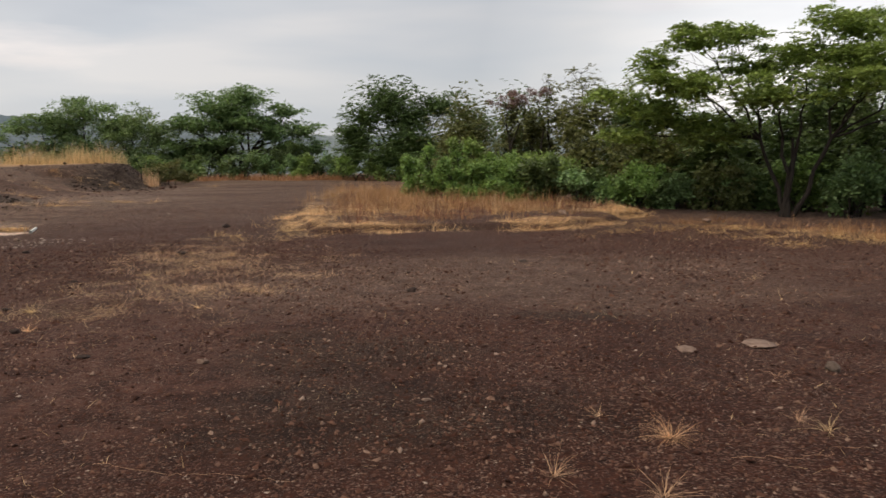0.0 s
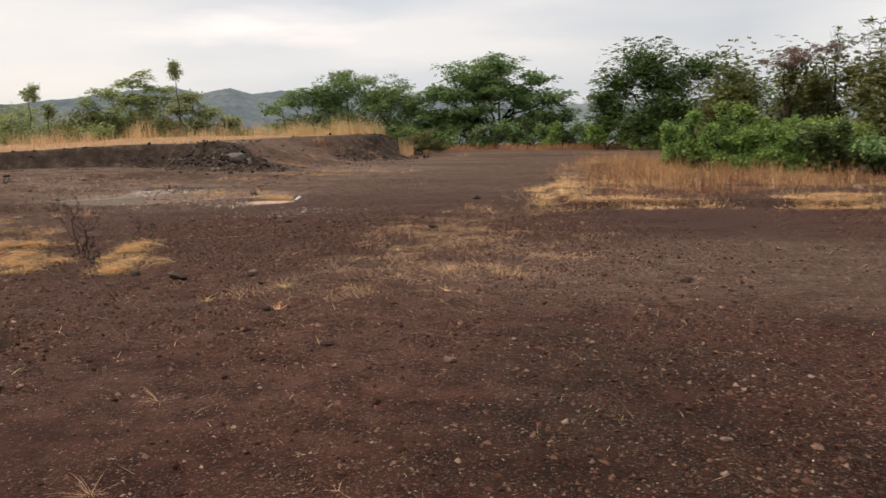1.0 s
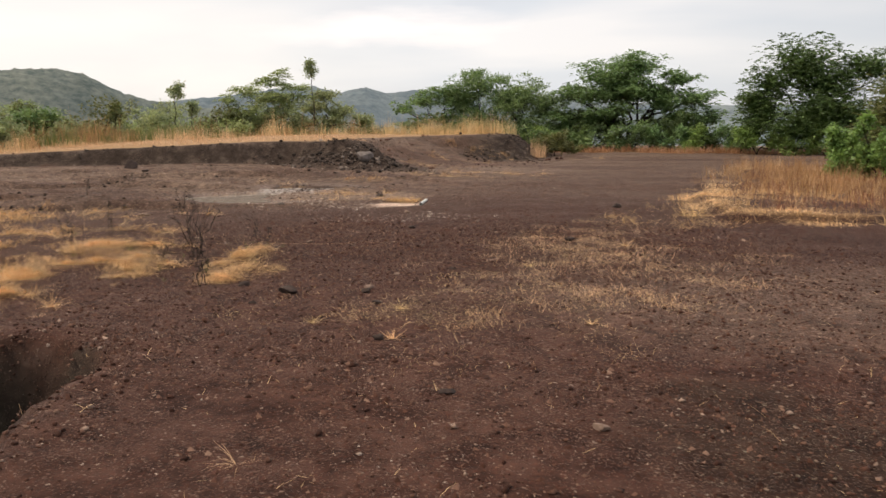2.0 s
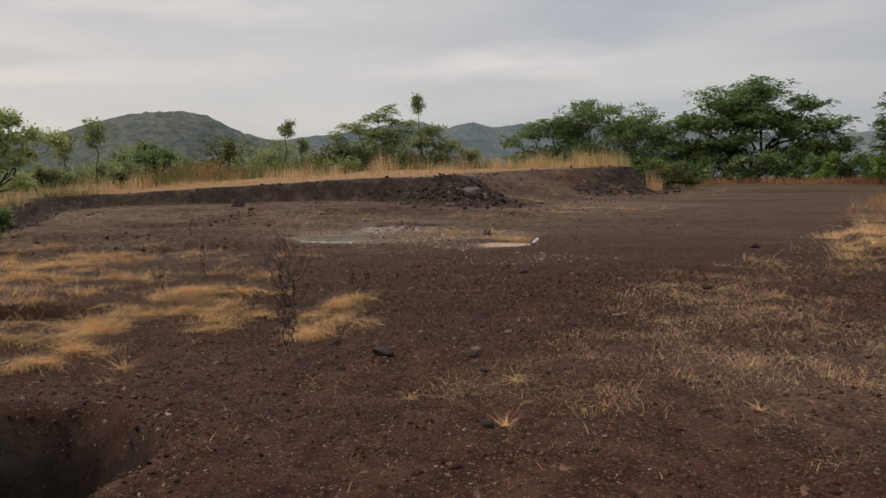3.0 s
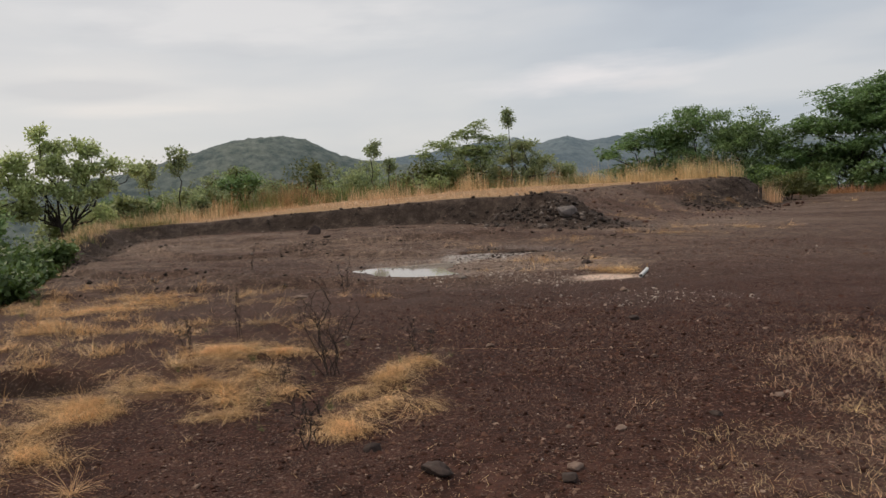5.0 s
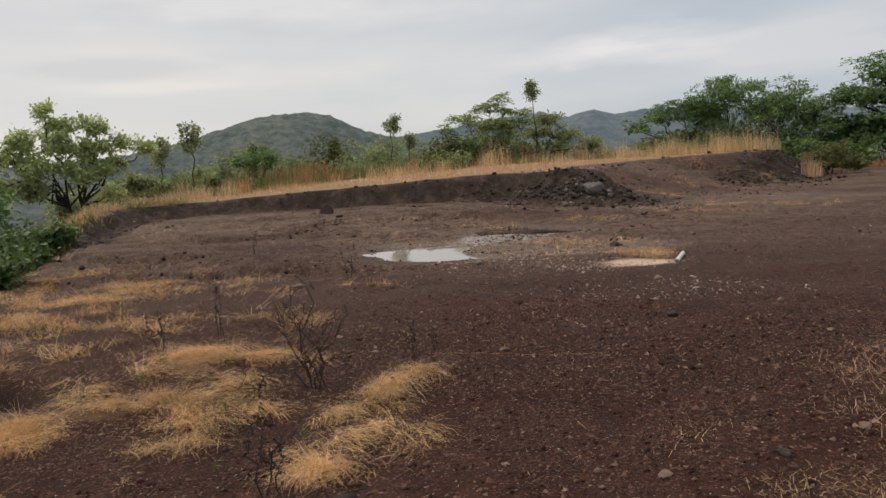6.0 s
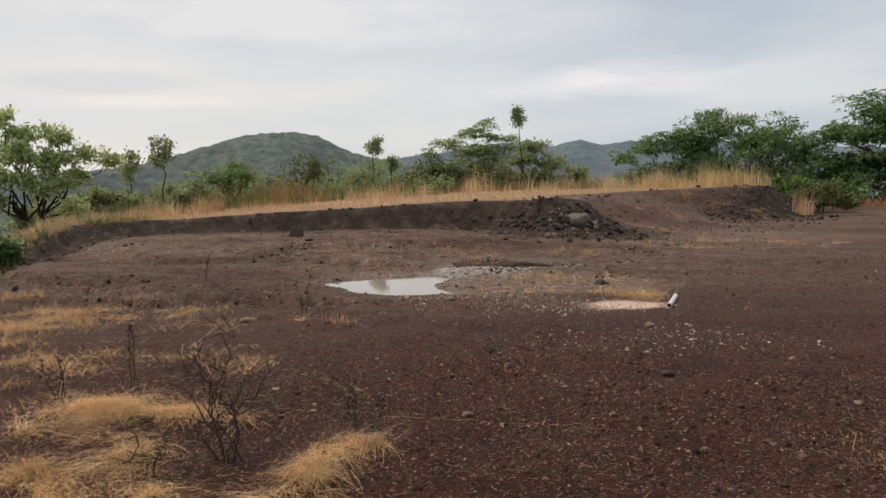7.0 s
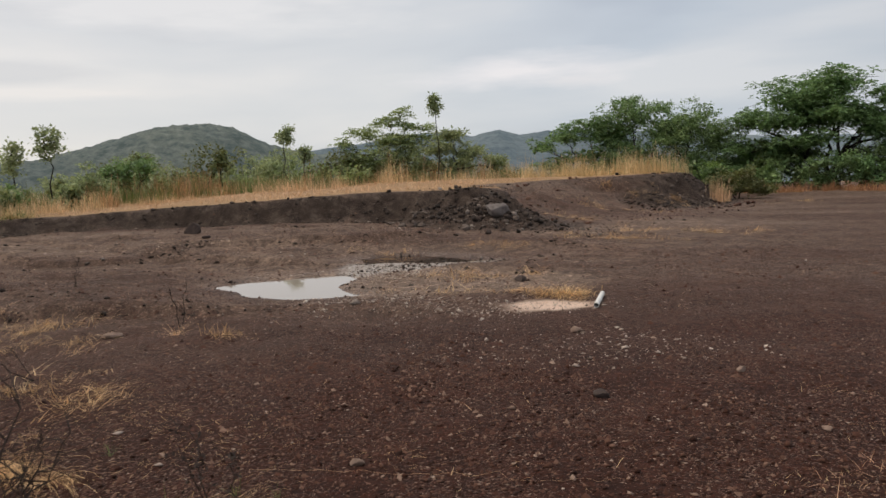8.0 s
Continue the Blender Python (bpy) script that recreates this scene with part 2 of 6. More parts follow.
BARK = plain_material("bark", (0.012, 0.009, 0.007), (0.040, 0.031, 0.025), 26)
DEAD = plain_material("dead_twig", (0.018, 0.013, 0.011), (0.058, 0.042, 0.034), 40)
STRAW = leaf_material("dry_straw", (0.50, 0.27, 0.10), (0.98, 0.685, 0.375), (0.9, 0.63, 0.33), 0.25)
TAN_STRAW = leaf_material("tan_straw", (0.40, 0.205, 0.085), (0.86, 0.54, 0.28), (0.75, 0.48, 0.24), 0.25)
TALL_STRAW = leaf_material("tall_straw", (0.42, 0.27, 0.14), (0.82, 0.60, 0.36), (0.75, 0.55, 0.32), 0.3)
PALE_STRAW = leaf_material("thin_pale_straw", (0.42, 0.255, 0.14), (0.80, 0.55, 0.33), (0.65, 0.45, 0.25), 0.2)
RUSSET = leaf_material("russet_grass", (0.20, 0.085, 0.042), (0.55, 0.31, 0.16), (0.55, 0.31, 0.15), 0.3)
RED_GRASS = leaf_material("withered_red_grass", (0.075, 0.032, 0.021), (0.26, 0.115, 0.066), (0.25, 0.11, 0.06), 0.25)
GREEN_BLADE = leaf_material("green_blade", (0.05, 0.075, 0.02), (0.16, 0.19, 0.06), (0.2, 0.25, 0.06))
LEAF_MID = leaf_material("leaf_mid_green", (0.066, 0.122, 0.050), (0.225, 0.335, 0.135), (0.28, 0.43, 0.12), 0.27)
LEAF_BRIGHT = leaf_material("leaf_bright_green", (0.085, 0.150, 0.042), (0.255, 0.375, 0.112), (0.34, 0.50, 0.10), 0.3)
LEAF_ACACIA = leaf_material("leaf_acacia", (0.090, 0.138, 0.036), (0.27, 0.36, 0.096), (0.34, 0.46, 0.085), 0.34)
LEAF_OLIVE = leaf_material("leaf_olive", (0.062, 0.078, 0.026), (0.175, 0.186, 0.066), (0.23, 0.255, 0.06), 0.25)
LEAF_DARK = leaf_material("leaf_dark_green", (0.044, 0.075, 0.027), (0.125, 0.188, 0.062), (0.175, 0.263, 0.062), 0.25)
LEAF_PALE = leaf_material("leaf_pale_green", (0.27, 0.305, 0.145), (0.60, 0.64, 0.34), (0.62, 0.69, 0.31), 0.45)
LEAF_FEATHER = leaf_material("leaf_feathery", (0.145, 0.20, 0.095), (0.37, 0.45, 0.21), (0.42, 0.52, 0.19), 0.4)
# scrub leaves paled, so their colour carries the haze of distance
LEAF_HAZE = leaf_material("leaf_scrub_hazed", (0.155, 0.19, 0.105), (0.37, 0.415, 0.22), (0.40, 0.47, 0.19), 0.4)
BLOSSOM = leaf_material("dry_blossom", (0.16, 0.11, 0.10), (0.30, 0.21, 0.19), (0.3, 0.2, 0.18))
WATER = water_material("clear_puddle_water", (0.045, 0.034, 0.028))
# muddy bed paled until its colour holds part of the sky's reflection
SKY_PALED_WATER = water_material("sky_paled_puddle_water", (0.34, 0.295, 0.255))
PVC = plain_material("white_pipe_plastic", (0.62, 0.60, 0.56), (0.78, 0.77, 0.74), 14, 0.45, 0.1)


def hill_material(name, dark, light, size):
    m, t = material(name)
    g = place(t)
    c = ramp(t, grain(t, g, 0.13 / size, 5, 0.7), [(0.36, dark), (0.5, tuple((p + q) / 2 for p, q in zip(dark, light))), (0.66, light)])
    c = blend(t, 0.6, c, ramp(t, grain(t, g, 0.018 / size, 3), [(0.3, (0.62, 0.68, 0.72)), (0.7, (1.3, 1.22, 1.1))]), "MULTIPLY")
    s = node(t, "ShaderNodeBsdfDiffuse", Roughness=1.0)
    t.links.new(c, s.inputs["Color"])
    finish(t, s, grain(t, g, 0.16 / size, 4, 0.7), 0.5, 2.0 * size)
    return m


# bluish grey-green, because the distance haze is put into the base colour
HILL_NEAR = hill_material("hazed_hill_forest", (0.125, 0.155, 0.150), (0.27, 0.295, 0.265), 1.0)
HILL_FAR = hill_material("hazed_distant_forest", (0.160, 0.205, 0.235), (0.25, 0.295, 0.315), 2.0)


# ---- mesh helpers ----
rng = np.random.default_rng(7)


def mesh_np(name, v, f, mat, smooth=False):
    v, f = np.ascontiguousarray(v, dtype=np.float32), np.ascontiguousarray(f, dtype=np.int32)
    me = bpy.data.meshes.new(name)
    me.vertices.add(len(v))
    me.vertices.foreach_set("co", v.ravel())
    me.loops.add(f.size)
    me.loops.foreach_set("vertex_index", f.ravel())
    me.polygons.add(len(f))
    me.polygons.foreach_set("loop_start", np.arange(0, f.size, f.shape[1], dtype=np.int32))
    if smooth:
        me.polygons.foreach_set("use_smooth", np.ones(len(f), dtype=bool))
    me.materials.append(mat)
    me.update(calc_edges=True)
    return me


def link_part(name, me, parent, label=""):
    ob = new(name, me)
    ob.parent = parent
    return tagged(ob, label)


def thing(name, m, label, category, group=""):
    e = new(name)
    e.empty_display_size = 0.3
    e.matrix_basis = m
    return tagged(e, label, category, group)


def unit(v):
    return v / np.maximum(np.linalg.norm(v, axis=-1, keepdims=True), 1e-9)


def tube(points, radii, sides=6):
    p = np.array(points, dtype=float)
    d = unit(np.gradient(p, axis=0))
    ref = np.array([0.3, 0.9, 0.1])
    a = unit(np.cross(d, ref))
    b = np.cross(d, a)
    ang = np.linspace(0, 2 * np.pi, sides, endpoint=False)
    r = np.array(radii)[:, None, None]
    v = p[:, None] + r * (np.cos(ang)[None, :, None] * a[:, None] + np.sin(ang)[None, :, None] * b[:, None])
    n, f = len(p), []
    for i in range(n - 1):
        for j in range(sides):
            k = (j + 1) % sides
            f.append((i * sides + j, i * sides + k, (i + 1) * sides + k, (i + 1) * sides + j))
    return v.reshape(-1, 3), np.array(f)


def join(pieces):
    vs, fs, at = [], [], 0
    for v, f in pieces:
        vs.append(v)
        fs.append(np.asarray(f) + at)
        at += len(v)
    return np.concatenate(vs), np.concatenate(fs)


def bent(a, b, sag, n=6, wander=0.06):
    a, b = np.array(a, float), np.array(b, float)
    s = np.linspace(0, 1, n)[:, None]
    p = a + (b - a) * s
    length = np.linalg.norm(b - a)
    p[:, 2] += sag * length * np.sin(np.pi * s[:, 0])
    p[1:-1] += rng.normal(0, wander * length * 0.5, (n - 2, 3))
    return p


def leaves(centre, axis, length, width, fold=0.25):
    """Diamond leaves with a folded midrib: one per row."""
    n = len(centre)
    axis = unit(axis)
    side = unit(np.cross(axis, unit(rng.normal(size=(n, 3)) * 0.6 + np.array([0, 0, 1.0]))))
    nor = np.cross(side, axis)
    l, w = length[:, None], width[:, None]
    v = np.stack([centre, centre + axis * l * 0.45 + side * w + nor * w * fold, centre + axis * l, centre + axis * l * 0.45 - side * w + nor * w * fold], 1)
    i = np.arange(n)[:, None] * 4
    return v.reshape(-1, 3), np.concatenate([i + np.array([[0, 1, 2]]), i + np.array([[0, 2, 3]])])


def blades(base, turn, rise, droop, length, width, seg=2):
    """Grass blades: narrow strips that start at rise degrees and bend over by droop."""
    n = len(base)
    lines = [base]
    for k in range(seg):
        e = np.radians(rise - droop * (k / seg))
        d = np.stack([np.cos(turn) * np.cos(e), np.sin(turn) * np.cos(e), np.sin(e)], 1)
        lines.append(lines[-1] + d * (length / seg)[:, None])
    side = np.stack([-np.sin(turn), np.cos(turn), np.zeros(n)], 1) * (width / 2)[:, None]
    per = 2 * seg + 1
    v = np.zeros((n, per, 3))
    for k in range(seg):
        fade = 1 - 0.5 * k / seg
        v[:, 2 * k], v[:, 2 * k + 1] = lines[k] - side * fade, lines[k] + side * fade
    v[:, 2 * seg] = lines[seg]
    tri = []
    for k in range(seg - 1):
        tri += [(2 * k, 2 * k + 1, 2 * k + 3), (2 * k, 2 * k + 3, 2 * k + 2)]
    tri.append((2 * seg - 2, 2 * seg - 1, 2 * seg))
    f = (np.arange(n)[:, None, None] * per + np.array(tri)[None]).reshape(-1, 3)
    return v.reshape(-1, 3), f


def wave(x, y, scale, seed):
    """Cheap smooth noise in -1..1 from sums of turned sines."""
    r = np.random.default_rng(seed)
    total = np.zeros_like(x, dtype=float)
    for _ in range(7):
        a, k, ph = r.uniform(0, 2 * np.pi), scale * r.uniform(0.6, 1.9), r.uniform(0, 6.28)
        total += np.sin((x * np.cos(a) + y * np.sin(a)) * k + ph + 1.3 * np.sin((x * np.sin(a) - y * np.cos(a)) * k * 0.7 + ph))
    return total / 4.2


def smooth01(v):
    v = np.clip(v, 0, 1)
    return v * v * (3 - 2 * v)


# ---- lie of the land ----
# the bank: x, y, apron height, top height, width of its face; the terrace lies on its left-hand side
BANK = np.array([
    (-13.5, 6.5, 0.00, 0.00, 1.0), (-15.5, 9.0, 0.00, 0.00, 1.0), (-17.4, 11.0, 0.03, 0.03, 0.8), (-19.2, 12.3, 0.06, 0.17, 0.7),
    (-21.0, 13.4, 0.12, 0.38, 0.7), (-22.8, 15.2, 0.25, 0.62, 0.7), (-22.7, 17.0, 0.28, 0.62, 0.6), (-20.6, 18.4, 0.30, 0.74, 0.6),
    (-17.4, 19.8, 0.30, 0.86, 0.6), (-15.6, 21.0, 0.25, 0.92, 0.9), (-14.4, 20.8, 0.22, 0.95, 1.4), (-13.4, 20.7, 0.20, 0.95, 2.0), (-12.6, 20.75, 0.17, 0.93, 2.6),
    (-11.9, 20.9, 0.15, 0.92, 3.2), (-11.5, 22.4, 0.12, 0.90, 3.6), (-12.2, 25.0, 0.05, 0.90, 4.5), (-12.2, 29.0, 0.02, 0.90, 4.0), (-11.7, 32.2, 0.00, 0.95, 1.5),
    (-12.2, 34.2, 0.00, 0.90, 1.2), (-15.0, 38.0, 0.00, 0.60, 2.0), (-20.0, 44.0, 0.00, 0.30, 3.0)])
RIM = np.array([(-13, -14), (-14.5, 2), (-14.7, 8.7), (-16.5, 10.25), (-19.0, 11.8), (-21.6, 12.8), (-24.3, 14.6), (-27.2, 17.0), (-31, 20), (-33, 30), (-30, 40), (-22, 47), (-8, 50), (4, 46), (14, 40), (24, 26), (24, -14)])
PIT = np.array([(-7.6, 4.4), (-6.3, 5.1), (-5.85, 5.36), (-5.4, 5.5), (-5.05, 5.45), (-4.76, 5.15), (-4.6, 4.8), (-4.5, 4.55), (-4.27, 4.2), (-4.12, 3.7), (-4.3, 3.1), (-5.2, 2.6), (-7.6, 2.5)])


def bank_at(x, y):
    best = np.full(x.shape, 1e9)
    res = [np.zeros(x.shape) for _ in range(4)]
    for a, b in zip(BANK[:-1], BANK[1:]):
        ex, ey = b[0] - a[0], b[1] - a[1]
        s = np.clip(((x - a[0]) * ex + (y - a[1]) * ey) / (ex * ex + ey * ey), 0, 1)
        dx, dy = x - a[0] - s * ex, y - a[1] - s * ey
        d = np.hypot(dx, dy)
        sign = np.where(ex * dy - ey * dx >= 0, 1.0, -1.0)
        # near a corner the sign of the more squarely faced segment holds
        score = d - 1e-3 * np.abs(ex * dy - ey * dx) / (math.hypot(ex, ey) * np.maximum(d, 1e-6))
        pick = score < best
        best = np.where(pick, score, best)
        for k, val in enumerate((d * sign, *(a[i] + s * (b[i] - a[i]) for i in (2, 3, 4)))):
            res[k] = np.where(pick, val, res[k])
    return res


def inside_distance(poly, x, y):
    """Signed distance to a closed outline, positive inside."""
    best, odd = np.full(x.shape, 1e9), np.zeros(x.shape, bool)
    for a, b in zip(poly, np.roll(poly, -1, axis=0)):
        ex, ey = b - a
        s = np.clip(((x - a[0]) * ex + (y - a[1]) * ey) / (ex * ex + ey * ey), 0, 1)
        best = np.minimum(best, np.hypot(x - a[0] - s * ex, y - a[1] - s * ey))
        cross = (a[1] > y) != (b[1] > y)
        odd ^= cross & (x < (b[0] - a[0]) * (y - a[1]) / np.where(b[1] == a[1], 1e-9, b[1] - a[1]) + a[0])
    return np.where(odd, best, -best)


def oval(x, y, cx, cy, rx, ry, deg=0.0):
    c, s = math.cos(radians(deg)), math.sin(radians(deg))
    u, v = (x - cx) * c + (y - cy) * s, -(x - cx) * s + (y - cy) * c
    return 1 - np.sqrt((u / rx) ** 2 + (v / ry) ** 2)


# shores of the two rainwater pools
POOLS = [np.array([(-12.85, 13.95), (-12.72, 14.5), (-12.5, 14.85), (-12.2, 15.3), (-11.9, 15.55), (-11.5, 15.25), (-11.3, 14.75), (-10.95, 14.4), (-10.5, 14.2), (-10.95, 13.7), (-11.8, 13.62)]),
         np.array([(-12.5, 16.55), (-13.15, 17.2), (-12.6, 17.9), (-11.7, 17.9), (-10.8, 17.65), (-11.2, 17.25), (-11.8, 16.95)])]
# outline of shallow water whose sky reflection is painted onto the ground
REFLECTION_STRIP = np.array([(-12.35, 15.85), (-12.5, 16.5), (-11.8, 16.95), (-10.95, 17.5), (-10.6, 17.35), (-11.15, 16.4), (-11.45, 15.5), (-11.85, 15.4)])
WATER_Z = -0.035


def pool(x, y):
    """Distance to the pools' ragged shore, positive in the water."""
    d = np.maximum(inside_distance(POOLS[0], x, y), inside_distance(POOLS[1], x, y) - 0.03)
    return d + 0.045 * wave(x, y, 3.0, 41) + 0.03 * wave(x, y, 8.0, 42)


def scarp(x, y):
    """Zero along the broken edges of the western floor."""
    along, across = x * 0.94 + y * 0.34, y * 0.94 - x * 0.34
    return wave(along * 0.55, across * 1.3, 1.0, 141) + 0.18 * wave(x, y, 5.0, 142)


def height(x, y):
    d, apron, top, w = bank_at(x, y)
    rim = inside_distance(RIM, x, y)
    near = np.exp(-((x + 6) ** 2 + (y - 10) ** 2) / 1600)
    z = 0.022 * wave(x, y, 0.8, 3) * near + 0.012 * wave(x, y, 3.1, 4) * near
    z = z + apron * smooth01((d + 5.5) / 5.5)
    ragged = d + 0.13 * wave(x, y, 3.3, 9) + 0.06 * wave(x, y, 9.0, 10)
    face = smooth01(ragged / w)
    # the ramp that climbs onto the terrace past the end of the bank
    ramp_up = smooth01((-11.4 - x + 0.1 * wave(x, y, 2.0, 17)) / 2.6)
    face = np.where((y > 19) & (y < 29) & (x > -17), np.minimum(face, ramp_up), face)
    z = z + (top - apron) * face + np.clip(d - w, 0, 14) * 0.008 + 0.05 * face * (1 - face) * 4 * wave(x, y, 6.5, 12)
    floor_w = smooth01(oval(x, y, -15.5, 14.5, 9, 6.5, 35) * 2)
    z = z + floor_w * (0.032 * wave(x, y, 2.4, 15) + 0.022 * wave(x, y, 7.5, 16))
    z = z + floor_w * 0.1 * smooth01(scarp(x, y) * 11 + 0.5)
    # heap of loose rubble at the end of the bank
    heap = np.clip(oval(x, y, -13.3, 21.35, 2.1, 1.15, 6) + 0.1 * wave(x, y, 2.5, 18), 0, 1)
    z = z + 0.2 * smooth01(heap * 1.5) * (1 + 0.3 * wave(x, y, 5, 14))
    # low broken ledge across the western floor
    ledge = np.clip(1 - np.abs((y - 11.55) - 0.32 * (x + 14)) / 0.8, 0, 1) * smooth01((x + 17.5) / 1.5) * smooth01((-10.8 - x) / 1.5)
    z = z + 0.13 * ledge * (0.6 + 0.7 * wave(x, y, 4.0, 21))
    # broken lip under the dry grass on the eastern side
    lip = inside_distance(EAST_LIP, x, y) + 0.14 * wave(x, y, 2.6, 55) + 0.07 * wave(x, y, 7.0, 56)
    z = z + 0.1 * smooth01(lip / 0.2) * smooth01((27 - y) / 8)
    # straw lies in low mounds
    z = z + 0.035 * patch(x, y, LYING[:NEAR_END], 0.6)
    # excavated pit, trench and puddle hollows
    pit = inside_distance(PIT, x, y) + 0.07 * wave(x, y, 6.0, 31)
    z = z - 1.6 * smooth01(pit / 0.3) + 0.02 * np.exp(-((pit + 0.2) / 0.22) ** 2) * (1 + wave(x, y, 8, 33))
    z = z - 0.42 * smooth01(oval(x, y, -9.5, 7.0, 1.0, 0.42, 25) * 2.2)
    wet_in = pool(x, y)
    z = z * (1 - smooth01((wet_in + 1.3) / 1.0)) + 0.008 * wave(x, y, 5.0, 44) * smooth01((wet_in + 1.3) / 1.0)
    z = z - 0.085 * smooth01((wet_in + 0.28) / 0.6)
    # the hillside beyond the rim, and the valley
    fall = np.clip(-rim, 0, None)
    z = z - 16 * (1 - np.exp(-fall / 26)) - 24 * (1 - np.exp(-fall / 160)) + 0.6 * wave(x, y, 0.25, 51) * smooth01(fall / 12)
    return z


def z_at(x, y):
    return float(height(np.array([x], float), np.array([y], float))[0])


# dry straw: x, y, radii, turn, how thick it lies
NEAR_STRAW = [(-6.25, 8.12, 0.16, 0.52, -6, 1.0), (-6.78, 9.02, 0.44, 0.18, -48, 0.95), (-6.48, 8.55, 0.2, 0.3, 8, 1.4), (-7.9, 8.3, 0.4, 0.2, 30, 0.4), (-8.5, 8.66, 0.5, 0.2, 60, 0.95), (-7.7, 7.75, 0.6, 0.26, 25, 0.85), (-8.5, 7.55, 0.55, 0.2, 15, 0.8), (-8.1, 6.42, 0.42, 0.17, 20, 0.9), (-7.3, 5.72, 0.25, 0.1, 10, 0.6), (-7.15, 6.2, 0.36, 0.06, 5, 0.7)]
WEST_STRAW = [(-10.4, 7.9, 1.0, 0.36, 22, 0.7), (-11.4, 8.7, 1.1, 0.34, 25, 0.6), (-13.8, 9.5, 1.5, 0.5, 30, 0.9), (-12.3, 9.6, 1.3, 0.3, 28, 0.5), (-11.2, 10.9, 1.0, 0.25, 35, 0.45), (-9.6, 8.4, 0.7, 0.24, 20, 0.45), (-12.6, 8.0, 1.2, 0.35, 20, 0.7), (-8.3, 14.95, 0.42, 0.2, 20, 1.3), (-9.9, 16.1, 0.55, 0.25, 30, 0.6), (-9.5, 14.7, 0.6, 0.18, 25, 0.4), (-10.0, 20.2, 1.4, 0.25, 10, 0.5), (-9.0, 22.0, 1.3, 0.3, 10, 0.4), (-11.9, 18.4, 1.3, 0.2, 30, 0.4)]
EAST_STRAW = [(-2.6, 15.4, 0.5, 0.5, 20, 0.6), (-3.6, 19.4, 0.8, 0.3, 20, 0.35), (4.2, 14.0, 1.5, 0.4, -10, 0.4), (6.3, 12.8, 1.8, 0.8, -30, 0.8), (5.2, 14.9, 1.4, 0.35, -15, 0.6), (8.0, 12.6, 1.2, 0.8, -30, 0.6), (-10.4, 31.8, 1.2, 0.35, 40, 0.45), (-2.9, 13.6, 0.9, 0.4, 10, 0.6)]
LYING = NEAR_STRAW + WEST_STRAW + EAST_STRAW
NEAR_END, WEST_END, EAST_END = len(NEAR_STRAW), len(NEAR_STRAW + WEST_STRAW), len(LYING)
LYING += [(-13.2, 27.0, 1.3, 0.3, 10, 0.35), (-13.6, 30.2, 1.4, 0.3, 10, 0.4), (-12.4, 24.0, 1.0, 0.2, 20, 0.35), (-8.9, 6.35, 0.5, 0.16, 20, 0.6), (-10.2, 9.4, 0.9, 0.25, 30, 0.5), (-13.0, 10.6, 1.2, 0.25, 32, 0.5), (-11.2, 7.2, 1.0, 0.35, 20, 0.7), (-9.0, 9.9, 0.6, 0.2, 30, 0.35), (-14.8, 10.6, 0.9, 0.25, 35, 0.4)]
LYING = [(x, y, rx * (1.12 if k > 1 else 1.0), ry * (1.5 if k > 1 else 1.0), a, w) for k, (x, y, rx, ry, a, w) in enumerate(LYING)]
SPARSE = [(-3.0, 10.3, 1.15, 2.1, 25, 0.8), (-3.3, 8.1, 1.0, 1.2, 20, 0.8), (-3.9, 7.0, 1.1, 0.5, 10, 0.5), (-4.4, 6.6, 0.6, 0.4, 0, 0.4), (-2.0, 8.6, 0.7, 0.5, 0, 0.35), (-3.2, 12.9, 0.9, 0.8, 20, 0.5), (-2.6, 6.4, 0.6, 0.4, 0, 0.25)]
STANDING = [(-1.3, 20.5, 1.2, 2.0, 10, 0.9), (0.6, 19.4, 1.9, 1.2, -5, 0.9), (-2.2, 25.5, 1.5, 3.2, 5, 0.8), (2.3, 18.6, 1.4, 0.8, -5, 0.8), (4.3, 16.6, 1.6, 0.6, -15, 0.6), (6.6, 14.3, 1.8, 1.0, -40, 0.9), (8.6, 12.4, 1.8, 1.2, -40, 0.9), (-0.8, 17.0, 2.0, 0.9, 0, 0.35)]
# damp dark soil with a film of moss
MOSS = [(-0.7, 5.7, 1.2, 0.8, 0), (-0.4, 4.3, 1.6, 0.9, 5), (1.1, 7.05, 0.8, 0.3, 0), (-0.6, 4.8, 1.2, 0.4, 10), (-1.2, 6.3, 0.7, 0.4, 20)]
EAST_LIP = np.array([(-2.3, 13.9), (-1.6, 14.2), (-0.8, 14.45), (0.2, 14.7), (1.0, 14.8), (2.3, 15.0), (3.2, 15.7), (4.5, 18.5), (3.5, 26), (-3.2, 26), (-3.9, 21), (-3.1, 17)])


def patch(x, y, patches, ragged=0.25):
    wx, wy = x + 0.16 * wave(x, y, 2.3, 63) + 0.07 * wave(x, y, 6.0, 64), y + 0.16 * wave(x, y, 2.3, 65) + 0.07 * wave(x, y, 6.0, 66)
    n = ragged * wave(x, y, 3.4, 61) + ragged * 0.8 * wave(x, y, 8.0, 62)
    total = np.zeros_like(x, dtype=float)
    for cx, cy, rx, ry, a, k in patches:
        total = np.maximum(total, k * smooth01(oval(wx, wy, cx, cy, rx * 1.25, ry * 1.25, a) * 1.5 + n))
    return total


def steps(spans):
    out_values = []
    for a, b, s in spans:
        out_values.append(np.arange(a, b - 1e-6, s))
    return np.concatenate(out_values)


def growing(start, first, ratio, end):
    vals, s = [start], first
    while abs(vals[-1]) < abs(end):
        vals.append(vals[-1] + s)
        s *= ratio
    return np.array(vals[1:])


